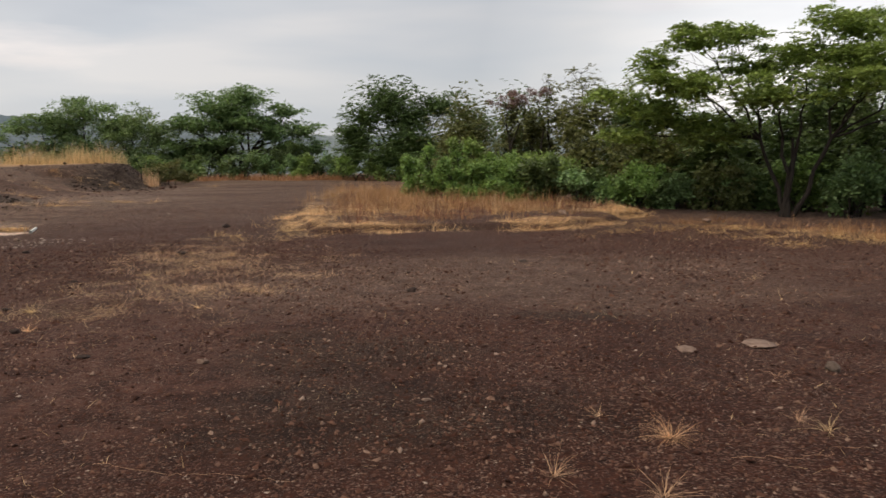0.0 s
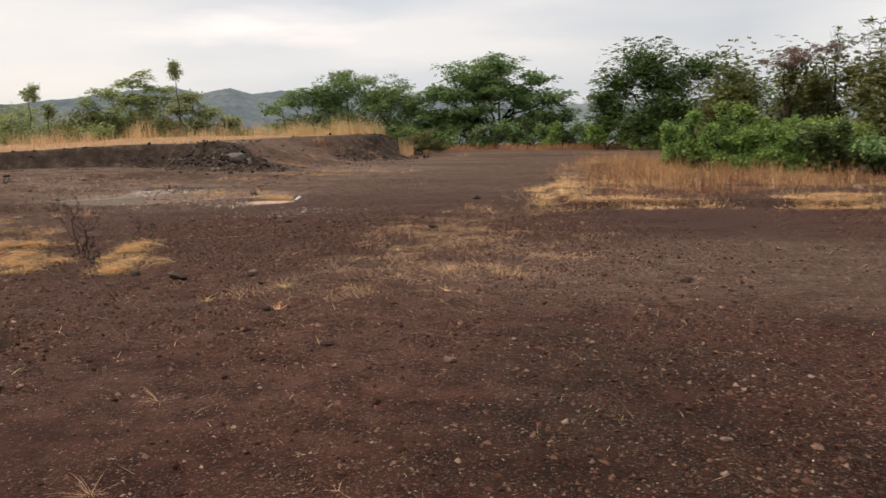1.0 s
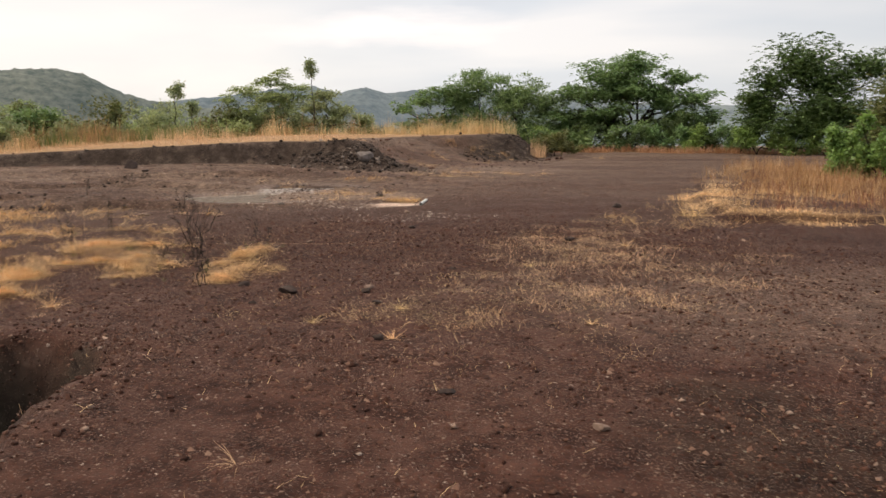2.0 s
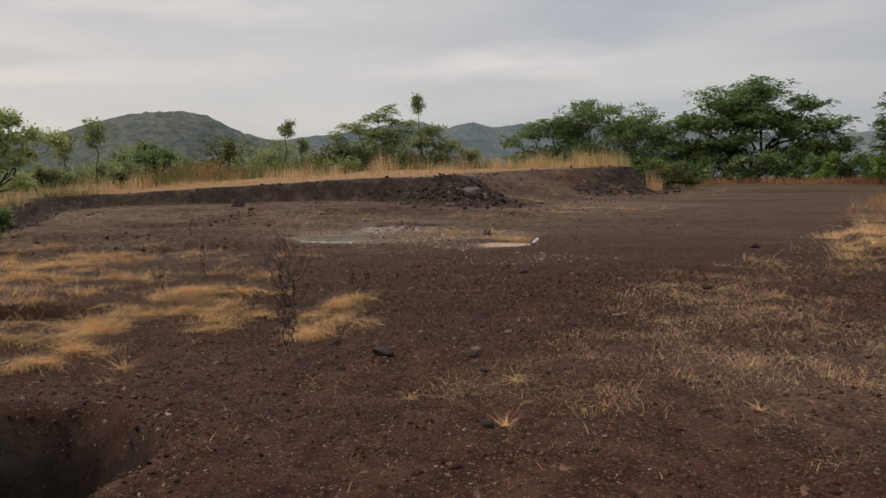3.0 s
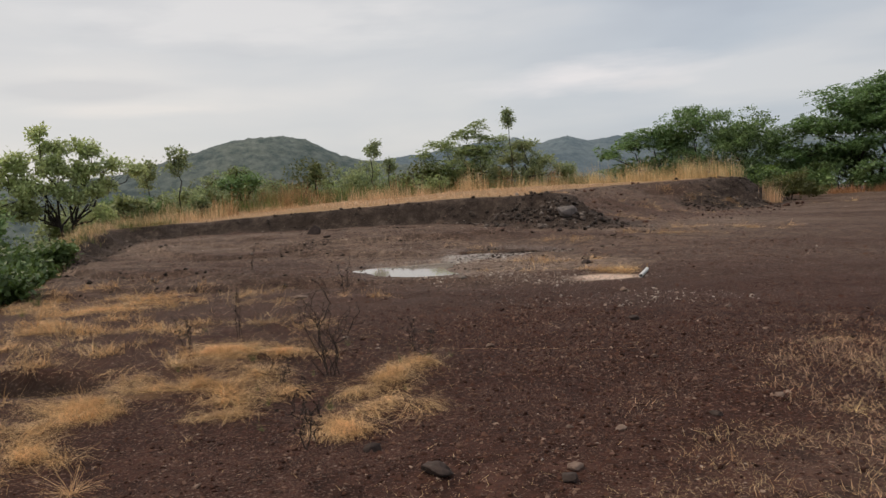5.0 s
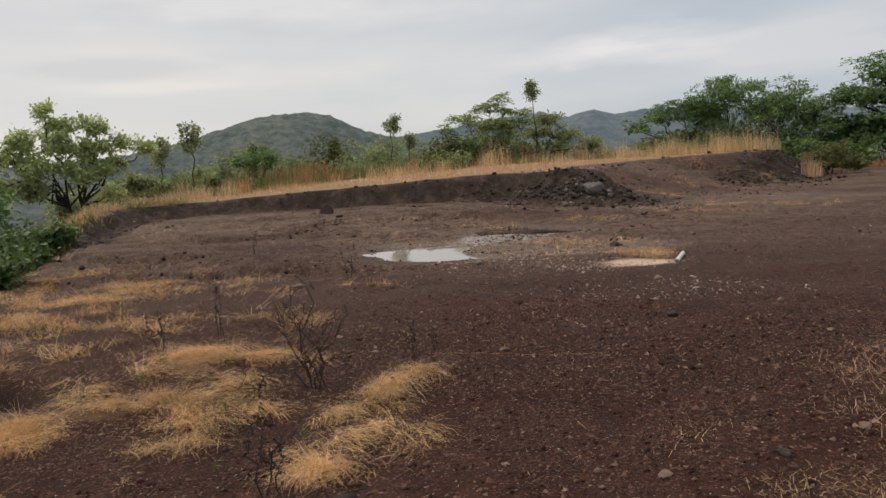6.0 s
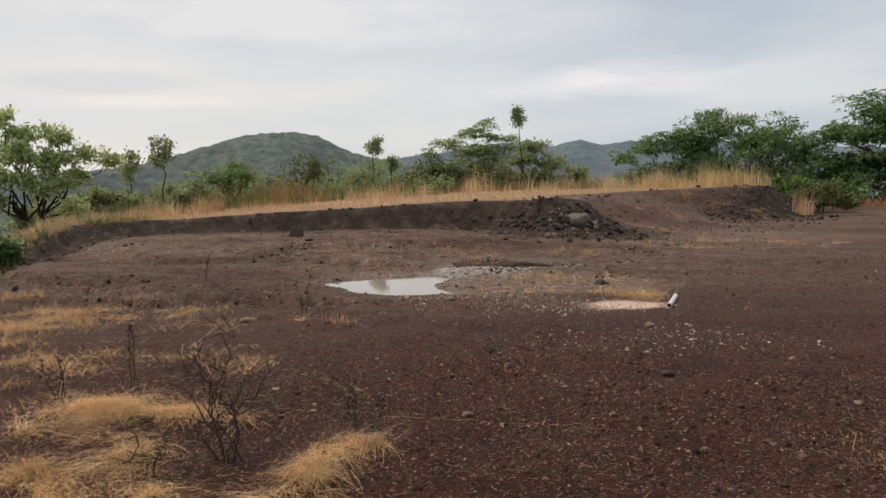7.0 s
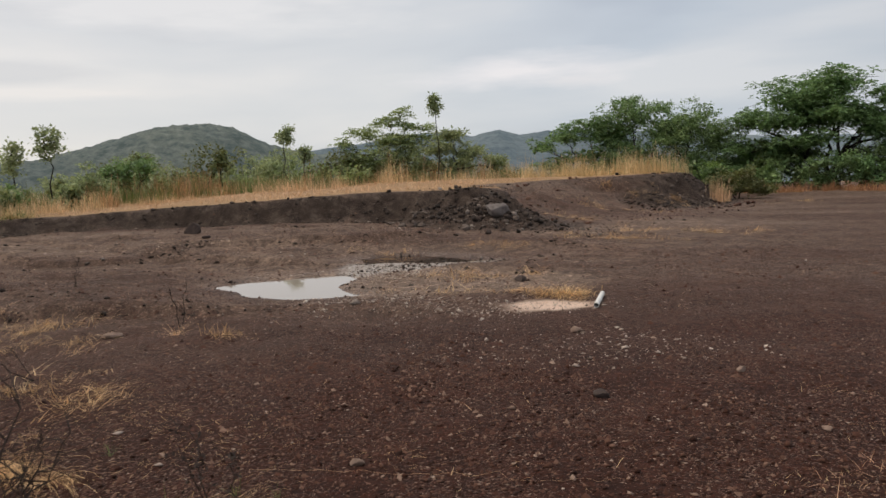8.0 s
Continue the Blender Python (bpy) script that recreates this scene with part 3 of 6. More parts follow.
def build_ground():
    gx = np.concatenate([growing(-34, -1.0, 1.28, -4600)[::-1], steps([(-34, -24, 0.4), (-24, -15.5, 0.16), (-15.5, -3, 0.1), (-3, 4, 0.13), (4, 12, 0.3)]), growing(11.7, 0.8, 1.28, 4600)])
    gy = np.concatenate([growing(-2, -0.8, 1.3, -4600)[::-1], steps([(-2, 2, 0.25), (2, 12, 0.1), (12, 24, 0.14), (24, 36, 0.28), (36, 52, 0.7)]), growing(51.5, 1.0, 1.28, 4600)])
    x, y = np.meshgrid(gx, gy)
    x, y = x.ravel(), y.ravel()
    z = height(x, y)
    nx, ny = len(gx), len(gy)
    i = (np.arange(ny - 1)[:, None] * nx + np.arange(nx - 1)[None]).ravel()
    f = np.stack([i, i + 1, i + nx + 1, i + nx], 1)
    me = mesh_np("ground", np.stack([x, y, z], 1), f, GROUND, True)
    d, apron, top, w = bank_at(x, y)
    rim = inside_distance(RIM, x, y)
    terrace = smooth01((d - w) / 0.5) * smooth01((y - 11) / 2)
    straw = np.maximum(np.maximum(np.maximum(0.2 * patch(x, y, LYING, 0.6), 0.34 * patch(x, y, LYING[:NEAR_END], 0.8)), 0.1 * patch(x, y, SPARSE, 0.8)), 0.4 * patch(x, y, STANDING, 0.6))
    mat = inside_distance(EAST_LIP, x, y) + 0.14 * wave(x, y, 2.6, 55) + 0.07 * wave(x, y, 7.0, 56)
    straw = np.maximum(straw, 0.35 * smooth01(mat / 0.2) * np.clip(0.35 + 1.3 * wave(x, y, 3.0, 46), 0, 1))
    east = smooth01((x + 16) / 5) * (y > 20)
    straw = np.maximum(straw, terrace * (0.95 - 0.75 * east) * smooth01(rim / 3))
    straw = np.maximum(straw, 0.5 * smooth01((3 - rim) / 3) * (rim > -6) * smooth01((y - 14) / 3))
    ragged = d + 0.2 * wave(x, y, 4, 71)
    rubble = smooth01((ragged + 0.25) / 0.3) * (1 - smooth01((ragged - w * 0.9) / 0.25)) * smooth01((top - apron - 0.1) / 0.15)
    rubble = rubble * (1 - 0.85 * smooth01((y - 22) / 2) * (1 - smooth01((y - 30) / 2)))
    rubble = np.maximum(rubble, smooth01((1.6 - np.abs(d - 0.6)) / 0.8) * smooth01((y - 28.5) / 1.5) * smooth01((x + 16) / 1.5) * (y < 36))
    rubble = np.maximum(rubble, smooth01(oval(x, y, -13.3, 21.35, 2.3, 1.35, 6) * 3))
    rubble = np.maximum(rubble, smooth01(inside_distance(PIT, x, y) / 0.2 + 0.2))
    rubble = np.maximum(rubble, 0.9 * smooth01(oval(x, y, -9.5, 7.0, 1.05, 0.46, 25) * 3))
    lip = inside_distance(EAST_LIP, x, y) + 0.14 * wave(x, y, 2.6, 55) + 0.07 * wave(x, y, 7.0, 56)
    # dark strip under the lip: the undercut's shade, painted with the rubble colour
    rubble = np.maximum(rubble, 0.7 * np.exp(-((lip - 0.05) / 0.1) ** 2) * smooth01(oval(x, y, 0.4, 14.8, 1.3, 1.2) * 3))
    for shift, a in ((11.55, 0.32), (13.0, 0.42), (15.6, 0.3)):
        crack = np.exp(-(((y - shift) - a * (x + 14) - 0.35 * wave(x, y, 0.9, 59)) / 0.1) ** 2)
        rubble = np.maximum(rubble, 0.75 * crack * smooth01((x + 18.5) / 2) * smooth01((-10.5 - x) / 2) * np.clip(0.3 + 0.9 * wave(x, y, 2.2, 60), 0, 1))
    grey = smooth01((oval(x, y, -13.5, 14.5, 8.5, 5.0, 35) + 0.15 * wave(x, y, 0.9, 72)) * 2) * 0.3
    # paler with distance: brightening at a grazing view, put into the colour
    grey = np.maximum(grey, (0.34 + 0.16 * smooth01((-6 - x) / 4)) * smooth01((np.hypot(x, y - 3) - 10) / 11))
    grey = np.maximum(grey, 0.22 * smooth01((oval(x, y, 0.8, 9.2, 5.5, 2.6, 8) + 0.12 * wave(x, y, 1.3, 78)) * 2))
    # packed streaks along the old track
    along, across = x * 0.94 + y * 0.34, y * 0.94 - x * 0.34
    grey = grey * np.clip(0.85 + 0.45 * wave(along * 0.35, across * 1.5, 1.0, 75) + 0.25 * wave(along * 0.8, across * 2.5, 1.6, 76), 0.25, 1.3)
    grey = np.maximum(grey, 0.8 * smooth01((oval(x, y, -10.6, 15.2, 3.4, 1.9, 20) + 0.2 * wave(x, y, 1.6, 77)) * 2))
    wet = smooth01((pool(x, y) + 0.55) / 0.5)
    sand = smooth01(oval(x, y, -8.05, 14.4, 0.5, 0.36, 22) * 3 + 0.6 * wave(x, y, 6, 74))
    moss_pit_shade = np.zeros_like(x)
    for cx, cy, rx, ry, a in MOSS:
        moss_pit_shade = np.maximum(moss_pit_shade, smooth01(oval(x, y, cx, cy, rx, ry, a) * 1.6 + 0.25 * wave(x, y, 2.2, 48) + 0.15 * wave(x, y, 6.0, 49)))
    # pit's inside darkened in the colour: its deep shade over damp soil
    moss_pit_shade = np.maximum(moss_pit_shade, smooth01(inside_distance(PIT, x, y) / 0.15))
    sky_reflection = smooth01((inside_distance(REFLECTION_STRIP, x, y) + 0.12 * wave(x, y, 5.0, 46) + 0.06 * wave(x, y, 11.0, 47) + 0.1) / 0.16) * 0.95
    red = smooth01(oval(x, y, -3.5, 6.0, 5.0, 4.0, 10) * 1.5) * 0.5 + 0.8 * smooth01(oval(x, y, -13.0, 26.5, 3.2, 5.5, 0) * 1.5) + 0.12 * smooth01(oval(x, y, 5, 10, 6, 4, 0))
    veg = smooth01(-rim / 7)
    for name, values in (("straw", straw), ("rubble", rubble), ("grey", grey), ("wet", wet), ("sand", sand), ("sky_reflection", sky_reflection), ("moss_pit_shade", moss_pit_shade), ("red", red), ("veg", veg)):
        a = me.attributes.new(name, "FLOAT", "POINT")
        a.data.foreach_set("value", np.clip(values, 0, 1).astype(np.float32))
    return tagged(new("ground", me), "dark reddish-brown gravel ground of a hilltop clearing", "ground", kind="structure")


build_ground()


# ---- water ----
def build_puddle(shore, z, label, mat):
    mid = shore.mean(0)
    p = mid + (shore - mid) * (1 + 0.45 / np.linalg.norm(shore - mid, axis=1, keepdims=True))
    bm = bmesh.new()
    bm.faces.new([bm.verts.new((x, y, z)) for x, y in p])
    bmesh.ops.triangulate(bm, faces=bm.faces[:])
    bmesh.ops.recalc_face_normals(bm, faces=bm.faces[:])
    if sum(f.normal.z for f in bm.faces) < 0:
        bmesh.ops.reverse_faces(bm, faces=bm.faces[:])
    me = bpy.data.meshes.new("puddle")
    bm.to_mesh(me)
    bm.free()
    me.materials.append(mat)
    tagged(new("puddle", me), label, "puddle", "puddles", "structure")


build_puddle(POOLS[0], WATER_Z, "still rainwater puddle reflecting the pale sky", SKY_PALED_WATER)
build_puddle(POOLS[1], WATER_Z - 0.0015, "shallow rainwater puddle edged with pale gravel", WATER)


def stone_shape(seed, rough=0.28, sub=1):
    bm = bmesh.new()
    bmesh.ops.create_icosphere(bm, subdivisions=sub, radius=1.0)
    r = np.random.default_rng(seed)
    cuts = [unit(r.normal(size=3)) for _ in range(6)]
    lim = r.uniform(0.4, 0.8, 6)
    extra = [unit(r.normal(size=3)) for _ in range(9)] if sub > 1 else []
    for v in bm.verts:
        p = np.array(v.co)
        for c, l in zip(cuts + extra, [*lim, *r.uniform(0.55, 0.8, len(extra))]):
            k = p @ c
            if k > l:
                p = p - c * (k - l)
        p = p * (1 + r.uniform(-rough, rough) * 0.5)
        v.co = Vector(p)
    bm.faces.ensure_lookup_table()
    v = np.array([tuple(q.co) for q in bm.verts])
    f = np.array([[q.index for q in face.verts] for face in bm.faces])
    bm.free()
    return v, f


def chip_shape(seed):
    """A six-cornered chip of stone."""
    r = np.random.default_rng(seed)
    v = np.array([(1, 0, 0), (0, 1, 0), (-1, 0, 0), (0, -1, 0), (0, 0, 0.9), (0, 0, -0.7)], float) * r.uniform(0.6, 1.15, (6, 1)) + r.normal(0, 0.22, (6, 3))
    f = np.array([(0, 1, 4), (1, 2, 4), (2, 3, 4), (3, 0, 4), (1, 0, 5), (2, 1, 5), (3, 2, 5), (0, 3, 5)])
    return v, f


def flake_shape(seed):
    """A thin angular flake bedded in the soil."""
    r = np.random.default_rng(seed)
    a = np.arange(4) * 1.5708 + r.uniform(-0.45, 0.45, 4)
    rad = r.uniform(0.7, 1.2, 4)
    v = np.concatenate([np.stack([np.cos(a) * rad, np.sin(a) * rad, np.full(4, -0.5)], 1), [[r.uniform(-0.45, 0.45), r.uniform(-0.45, 0.45), r.uniform(0.6, 1.0)]]])
    return v, np.array([(0, 1, 4), (1, 2, 4), (2, 3, 4), (3, 0, 4)])


# ---- distant hills ----
def build_hill(name, dist, lefts, ups, depth, step, bump, mat, label, seed):
    """A wooded ridge: its crest rises by ups degrees along bearings lefts, seen from the clearing."""
    a0, a1 = min(lefts) - 4, max(lefts) + 4
    na, nd = int(radians(a1 - a0) * dist / step), int(depth * 2.4 / step)
    az, off = np.meshgrid(np.linspace(a0, a1, na), np.linspace(-depth * 1.5, depth * 0.9, nd))
    order = np.argsort(lefts)
    crest = np.interp(az, np.array(lefts, float)[order], np.array(ups, float)[order], left=-4.0, right=-4.0)
    x = -np.sin(np.radians(az)) * (dist + off)
    y = np.cos(np.radians(az)) * (dist + off)
    tall = dist * np.tan(np.radians(crest)) + 42
    z = -42 + tall * np.exp(-(off / depth) ** 2 * 1.6)
    spur = wave(x, y, 3.2 / depth, seed)
    z = z + 0.13 * tall * spur * np.clip(-off / depth, 0, 1)
    z = z + bump * (wave(x, y, 0.9 / (bump * 0.8), seed + 1) * 0.5 + wave(x, y, 2.3 / (bump * 0.8), seed + 2) * 0.5)
    i = (np.arange(nd - 1)[:, None] * na + np.arange(na - 1)[None]).ravel()
    f = np.stack([i, i + na, i + na + 1, i + 1], 1)
    me = mesh_np(name, np.stack([x.ravel(), y.ravel(), z.ravel()], 1), f, mat, True)
    tagged(new(name, me), label, "hill", "hills", "structure")

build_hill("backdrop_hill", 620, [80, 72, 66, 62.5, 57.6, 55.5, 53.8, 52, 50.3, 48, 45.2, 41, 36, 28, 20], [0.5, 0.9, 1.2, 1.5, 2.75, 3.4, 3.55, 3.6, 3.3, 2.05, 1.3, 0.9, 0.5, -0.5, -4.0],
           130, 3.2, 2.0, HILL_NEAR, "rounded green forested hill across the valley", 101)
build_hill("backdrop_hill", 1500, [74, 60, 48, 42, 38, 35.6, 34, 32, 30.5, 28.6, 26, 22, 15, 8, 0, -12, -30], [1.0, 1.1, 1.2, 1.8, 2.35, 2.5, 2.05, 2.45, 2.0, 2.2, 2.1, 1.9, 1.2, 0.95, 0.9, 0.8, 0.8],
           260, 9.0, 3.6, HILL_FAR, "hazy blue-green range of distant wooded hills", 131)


# ---- stones ----
CHIPS = [chip_shape(s) for s in range(8)]
FLAKES = [flake_shape(s) for s in range(10)]
PEBBLE_SHAPES = [stone_shape(s, 0.3, 1) for s in range(6)]


def scatter_stones(name, x, y, size, mat, label, category="gravel", sunk=0.25, rough_shapes=PEBBLE_SHAPES, lift=None):
    z = height(x, y) if lift is None else lift
    which = rng.integers(0, len(rough_shapes), len(x))
    pieces = []
    for k, (sv, sf) in enumerate(rough_shapes):
        sel = np.where(which == k)[0]
        if not len(sel):
            continue
        m = len(sel)
        a, tilt = rng.uniform(0, 6.28, m), rng.normal(0, 0.25, m)
        sx, sy, sz = size[sel] * rng.uniform(0.8, 1.3, m), size[sel] * rng.uniform(0.6, 1.0, m), size[sel] * rng.uniform(0.4, 0.9, m)
        p = sv[None] * np.stack([sx, sy, sz], 1)[:, None]
        ct, st = np.cos(tilt)[:, None], np.sin(tilt)[:, None]
        px, pz = p[..., 0] * ct + p[..., 2] * st, -p[..., 0] * st + p[..., 2] * ct
        ca, sa = np.cos(a)[:, None], np.sin(a)[:, None]
        v = np.stack([px * ca - p[..., 1] * sa + x[sel][:, None], px * sa + p[..., 1] * ca + y[sel][:, None], pz + (z[sel] + sz * (1 - 2 * sunk) * 0.6)[:, None]], -1)
        f = (np.arange(m)[:, None, None] * len(sv) + sf[None]).reshape(-1, 3)
        pieces.append((v.reshape(-1, 3), f))
    v, f = join(pieces)
    return tagged(new(name, mesh_np(name, v, f, mat)), label, category, kind="stuff")


def not_in_water(x, y):
    return pool(x, y) < 0.02


def spread(n, x0, x1, y0, y1, keep=None):
    x, y = rng.uniform(x0, x1, n), rng.uniform(y0, y1, n)
    ok = not_in_water(x, y)
    if keep is not None:
        ok &= rng.uniform(size=n) < keep(x, y)
    return x[ok], y[ok]


def build_gravel():
    drift = lambda x, y: np.clip(0.5 + 0.4 * wave(x, y, 1.1, 81) + 0.25 * wave(x, y, 3.7, 82), 0.04, 1)

    def off_track(x, y):
        """Distance from the line that runs through the middle of the clearing."""
        u = np.clip((y - 2.5) / 8.5, 0, 1)
        return np.hypot(x + 5.5 * u - 0.5, y - (2.5 + 8.5 * u))
    near = lambda x, y: drift(x, y) * np.clip(1.25 - off_track(x, y) / 5, 0.1, 1)
    x, y = spread(90000, -8.5, 6.5, 2.3, 12, near)
    s = 0.0042 + 0.006 * rng.pareto(3.2, len(x)).clip(0, 3)
    scatter_stones("gravel", x, y, s, PEBBLE, "fine angular reddish-brown gravel over the clearing", rough_shapes=FLAKES)
    x, y = spread(130000, -9, 7.5, 2.3, 13, near)
    s = 0.008 + 0.008 * rng.pareto(3.0, len(x)).clip(0, 2.6)
    scatter_stones("gravel", x, y, s, PEBBLE, "loose reddish-brown stones among fine gravel", rough_shapes=FLAKES + CHIPS[:3])
    x, y = spread(26000, 1.5, 10, 6.5, 15, drift)
    s = 0.009 + 0.009 * rng.pareto(2.8, len(x)).clip(0, 3)
    scatter_stones("gravel", x, y, s, PEBBLE, "loose brown stones on the eastern ground", rough_shapes=FLAKES + CHIPS[:2])
    # coarser chips washed together in drifts
    x, y = spread(24000, -8, 3.5, 2.5, 12, lambda x, y: np.clip(0.2 + 0.8 * wave(x, y, 0.7, 136), 0, 1))
    s = 0.010 + 0.008 * rng.pareto(2.8, len(x)).clip(0, 1.8)
    scatter_stones("gravel", x, y, s, PEBBLE, "coarse angular chips drifted together", rough_shapes=CHIPS)
    x, y = spread(56000, -17, 9, 9, 21, drift)
    s = 0.008 + 0.008 * rng.pareto(3.0, len(x)).clip(0, 3)
    scatter_stones("gravel", x, y, s, PEBBLE, "coarse brown gravel strewn on the open ground", rough_shapes=FLAKES)
    x, y = spread(16000, -24, -7, 9, 23, lambda x, y: (0.4 + 0.5 * wave(x, y, 1.6, 86)) * (bank_at(x, y)[0] < 0.3))
    s = 0.008 + 0.009 * rng.pareto(2.8, len(x)).clip(0, 3.5)
    scatter_stones("gravel", x, y, s, PEBBLE, "broken stone on the grey western floor", rough_shapes=FLAKES)
    pale = lambda x, y: np.maximum(smooth01(oval(x, y, -9.2, 14.0, 2.4, 1.0, 20) * 1.5), np.maximum(1.4 * smooth01(oval(x, y, -11.3, 15.6, 1.6, 0.6, 35) * 2), 0.3 * smooth01(oval(x, y, -6.9, 12.9, 1.8, 0.9, 25) * 2))) * (0.6 + 0.5 * wave(x, y, 3, 83))
    x, y = spread(42000, -13.5, -4.5, 11, 18, pale)
    s = 0.0065 + 0.007 * rng.pareto(3.0, len(x)).clip(0, 4)
    scatter_stones("pale_gravel", x, y, s, CHALK, "pale grey crushed stone beside the puddles", rough_shapes=CHIPS)
    # pale washed rim of the shallow puddle
    x, y = rng.uniform(-13.6, -9.5, 40000), rng.uniform(13, 18.6, 40000)
    edge = pool(x, y)
    ok = rng.uniform(size=len(x)) < np.exp(-((edge + 0.12) / 0.14) ** 2) * np.clip(0.25 + 0.7 * wave(x, y, 2.0, 84), 0, 1) * smooth01((y - 14.6) / 0.6) * 0.6
    scatter_stones("pale_gravel", x[ok], y[ok], 0.007 + 0.007 * rng.pareto(3.0, ok.sum()).clip(0, 3), CHALK, "pale washed gravel along a puddle's shore", rough_shapes=CHIPS)
    # dark stones on the strip that carries the painted sky reflection
    x, y = rng.uniform(-12.6, -10.6, 520), rng.uniform(15.2, 17.5, 520)
    ok = (inside_distance(REFLECTION_STRIP, x, y) > -0.1) & (wave(x, y, 4.0, 45) > 0.0)
    scatter_stones("shore_stones", x[ok], y[ok], 0.012 + 0.012 * rng.pareto(3.0, ok.sum()).clip(0, 2), BASALT, "dark wet stones on a strip painted with sky reflection", "rubble", rough_shapes=CHIPS)
    # crumbled edge of the pit, and the ledge
    t = rng.uniform(0, 1, 900)
    k = rng.integers(0, len(PIT) - 3, 900)
    p = PIT[k] + (PIT[k + 1] - PIT[k]) * t[:, None] + rng.normal(0, 0.3, (900, 2))
    scatter_stones("pit_rubble", p[:, 0], p[:, 1], 0.007 + 0.010 * rng.pareto(3.0, 900).clip(0, 1.6), PEBBLE, "crumbled brown stones round the dug pit", "rubble")
    x = rng.uniform(-17, -11, 380)
    y = 11.55 + 0.32 * (x + 14) + 0.3 * wave(x, x, 1.2, 85) + rng.normal(0, 0.4, 380)
    scatter_stones("ledge_rubble", x, y, 0.008 + 0.012 * rng.pareto(2.6, 380).clip(0, 4), BASALT, "dark broken stones along a low ledge", "rubble", rough_shapes=CHIPS)


build_gravel()


def build_floor_rubble():
    x, y = spread(700, -21, -9, 10, 20, lambda x, y: np.clip(0.1 + 0.8 * wave(x, y, 0.9, 131), 0, 1) * (bank_at(x, y)[0] < 0))
    scatter_stones("floor_rubble", x, y, 0.009 + 0.008 * rng.pareto(2.4, len(x)).clip(0, 4), BASALT, "dark broken rubble over the western floor", "rubble", rough_shapes=CHIPS)
    x, y = spread(30000, -21, -9, 9.5, 20, lambda x, y: np.exp(-((scarp(x, y) + 0.03) / 0.06) ** 2) * smooth01(oval(x, y, -15.5, 14.5, 9, 6.5, 35) * 3) * 0.8)
    scatter_stones("floor_rubble", x, y, 0.011 + 0.016 * rng.pareto(2.6, len(x)).clip(0, 3), BASALT, "dark broken stones along low scarps in the floor", "rubble", rough_shapes=CHIPS)
    x, y = spread(1000, -21, -6, 9.5, 31, lambda x, y: np.clip(0.15 + 0.6 * wave(x, y, 0.8, 132), 0, 1))
    scatter_stones("pale_chips", x, y, 0.010 + 0.014 * rng.pareto(2.6, len(x)).clip(0, 1.4), CHALK, "pale chips of stone strewn on dark gravel", rough_shapes=CHIPS)
    x, y = spread(600, -5, 3, 3.2, 9, lambda x, y: np.clip(0.25 + 0.6 * wave(x, y, 1.0, 133), 0, 1))
    scatter_stones("pale_chips", x, y, 0.003 + 0.005 * rng.pareto(2.8, len(x)).clip(0, 3), CHALK, "pale chips of stone strewn on reddish gravel", rough_shapes=CHIPS)


build_floor_rubble()


def build_ramp_stones():
    x, y = spread(1500, -16, -10, 22, 33, lambda x, y: np.clip(0.35 + 0.6 * wave(x, y, 1.3, 134), 0, 1))
    scatter_stones("ramp_stones", x, y, 0.014 + 0.02 * rng.pareto(2.4, len(x)).clip(0, 4), PEBBLE, "loose brown stones on the earth ramp")
    x, y = spread(420, -16, -10, 22, 33, lambda x, y: np.clip(0.35 + 0.6 * wave(x, y, 1.3, 135), 0, 1))
    scatter_stones("ramp_stones", x, y, 0.016 + 0.022 * rng.pareto(2.4, len(x)).clip(0, 4), BASALT, "dark stones on the earth ramp")


build_ramp_stones()


def build_bank_rubble():
    xs, ys, ss = [], [], []
    for a, b in zip(BANK[3:-4], BANK[4:-3]):
        n = int(np.hypot(*(b - a)[:2]) * 130)
        t = rng.uniform(0, 1, n)
        nrm = np.array([-(b - a)[1], (b - a)[0]]) / np.hypot(*(b - a)[:2])
        q = a[:2] + (b - a)[:2] * t[:, None] + nrm * (rng.uniform(-0.35, 1.0, n) * min(a[4], 1.4))[:, None]
        if a[4] > 2:
            q = q[: n // 8]
        xs.append(q[:, 0]); ys.append(q[:, 1])
    x, y = np.concatenate(xs), np.concatenate(ys)
    scatter_stones("bank_rubble", x, y, 0.008 + 0.013 * rng.pareto(2.4, len(x)).clip(0, 3.5), BASALT, "dark loose rubble on the face of the cut bank", "rubble", rough_shapes=CHIPS)
    x, y = rng.normal(-13.2, 1.2, 1500), rng.normal(21.2, 0.5, 1500)
    scatter_stones("rubble_heap", x, y, 0.010 + 0.02 * rng.pareto(2.4, 1500).clip(0, 4), BASALT, "dark heap of broken stone on the bank", "rubble")


build_bank_rubble()


def build_bank_end():
    x, y = spread(2600, -14.6, -11.2, 28.5, 34.5, lambda x, y: np.exp(-((bank_at(x, y)[0] - 0.7) / 0.9) ** 2))
    scatter_stones("bank_end_rubble", x, y, 0.016 + 0.022 * rng.pareto(2.6, len(x)).clip(0, 3), BASALT, "dark rubble on the far end of the bank", "rubble", rough_shapes=CHIPS)


build_bank_end()


def build_rock(x, y, size, flat, mat, seed, label, lift=0.0, turn=0.0, group="loose rocks"):
    v, f = stone_shape(seed, 0.05, 3)
    v = v * np.array([size, size * 0.72, size * flat])
    ob = new("rock", mesh_np("rock", v, f, mat))
    ob.matrix_basis = pose(x, y, z_at(x, y) + size * flat * 0.45 + lift, 0, 0, turn)
    return tagged(ob, label, "rock", group)


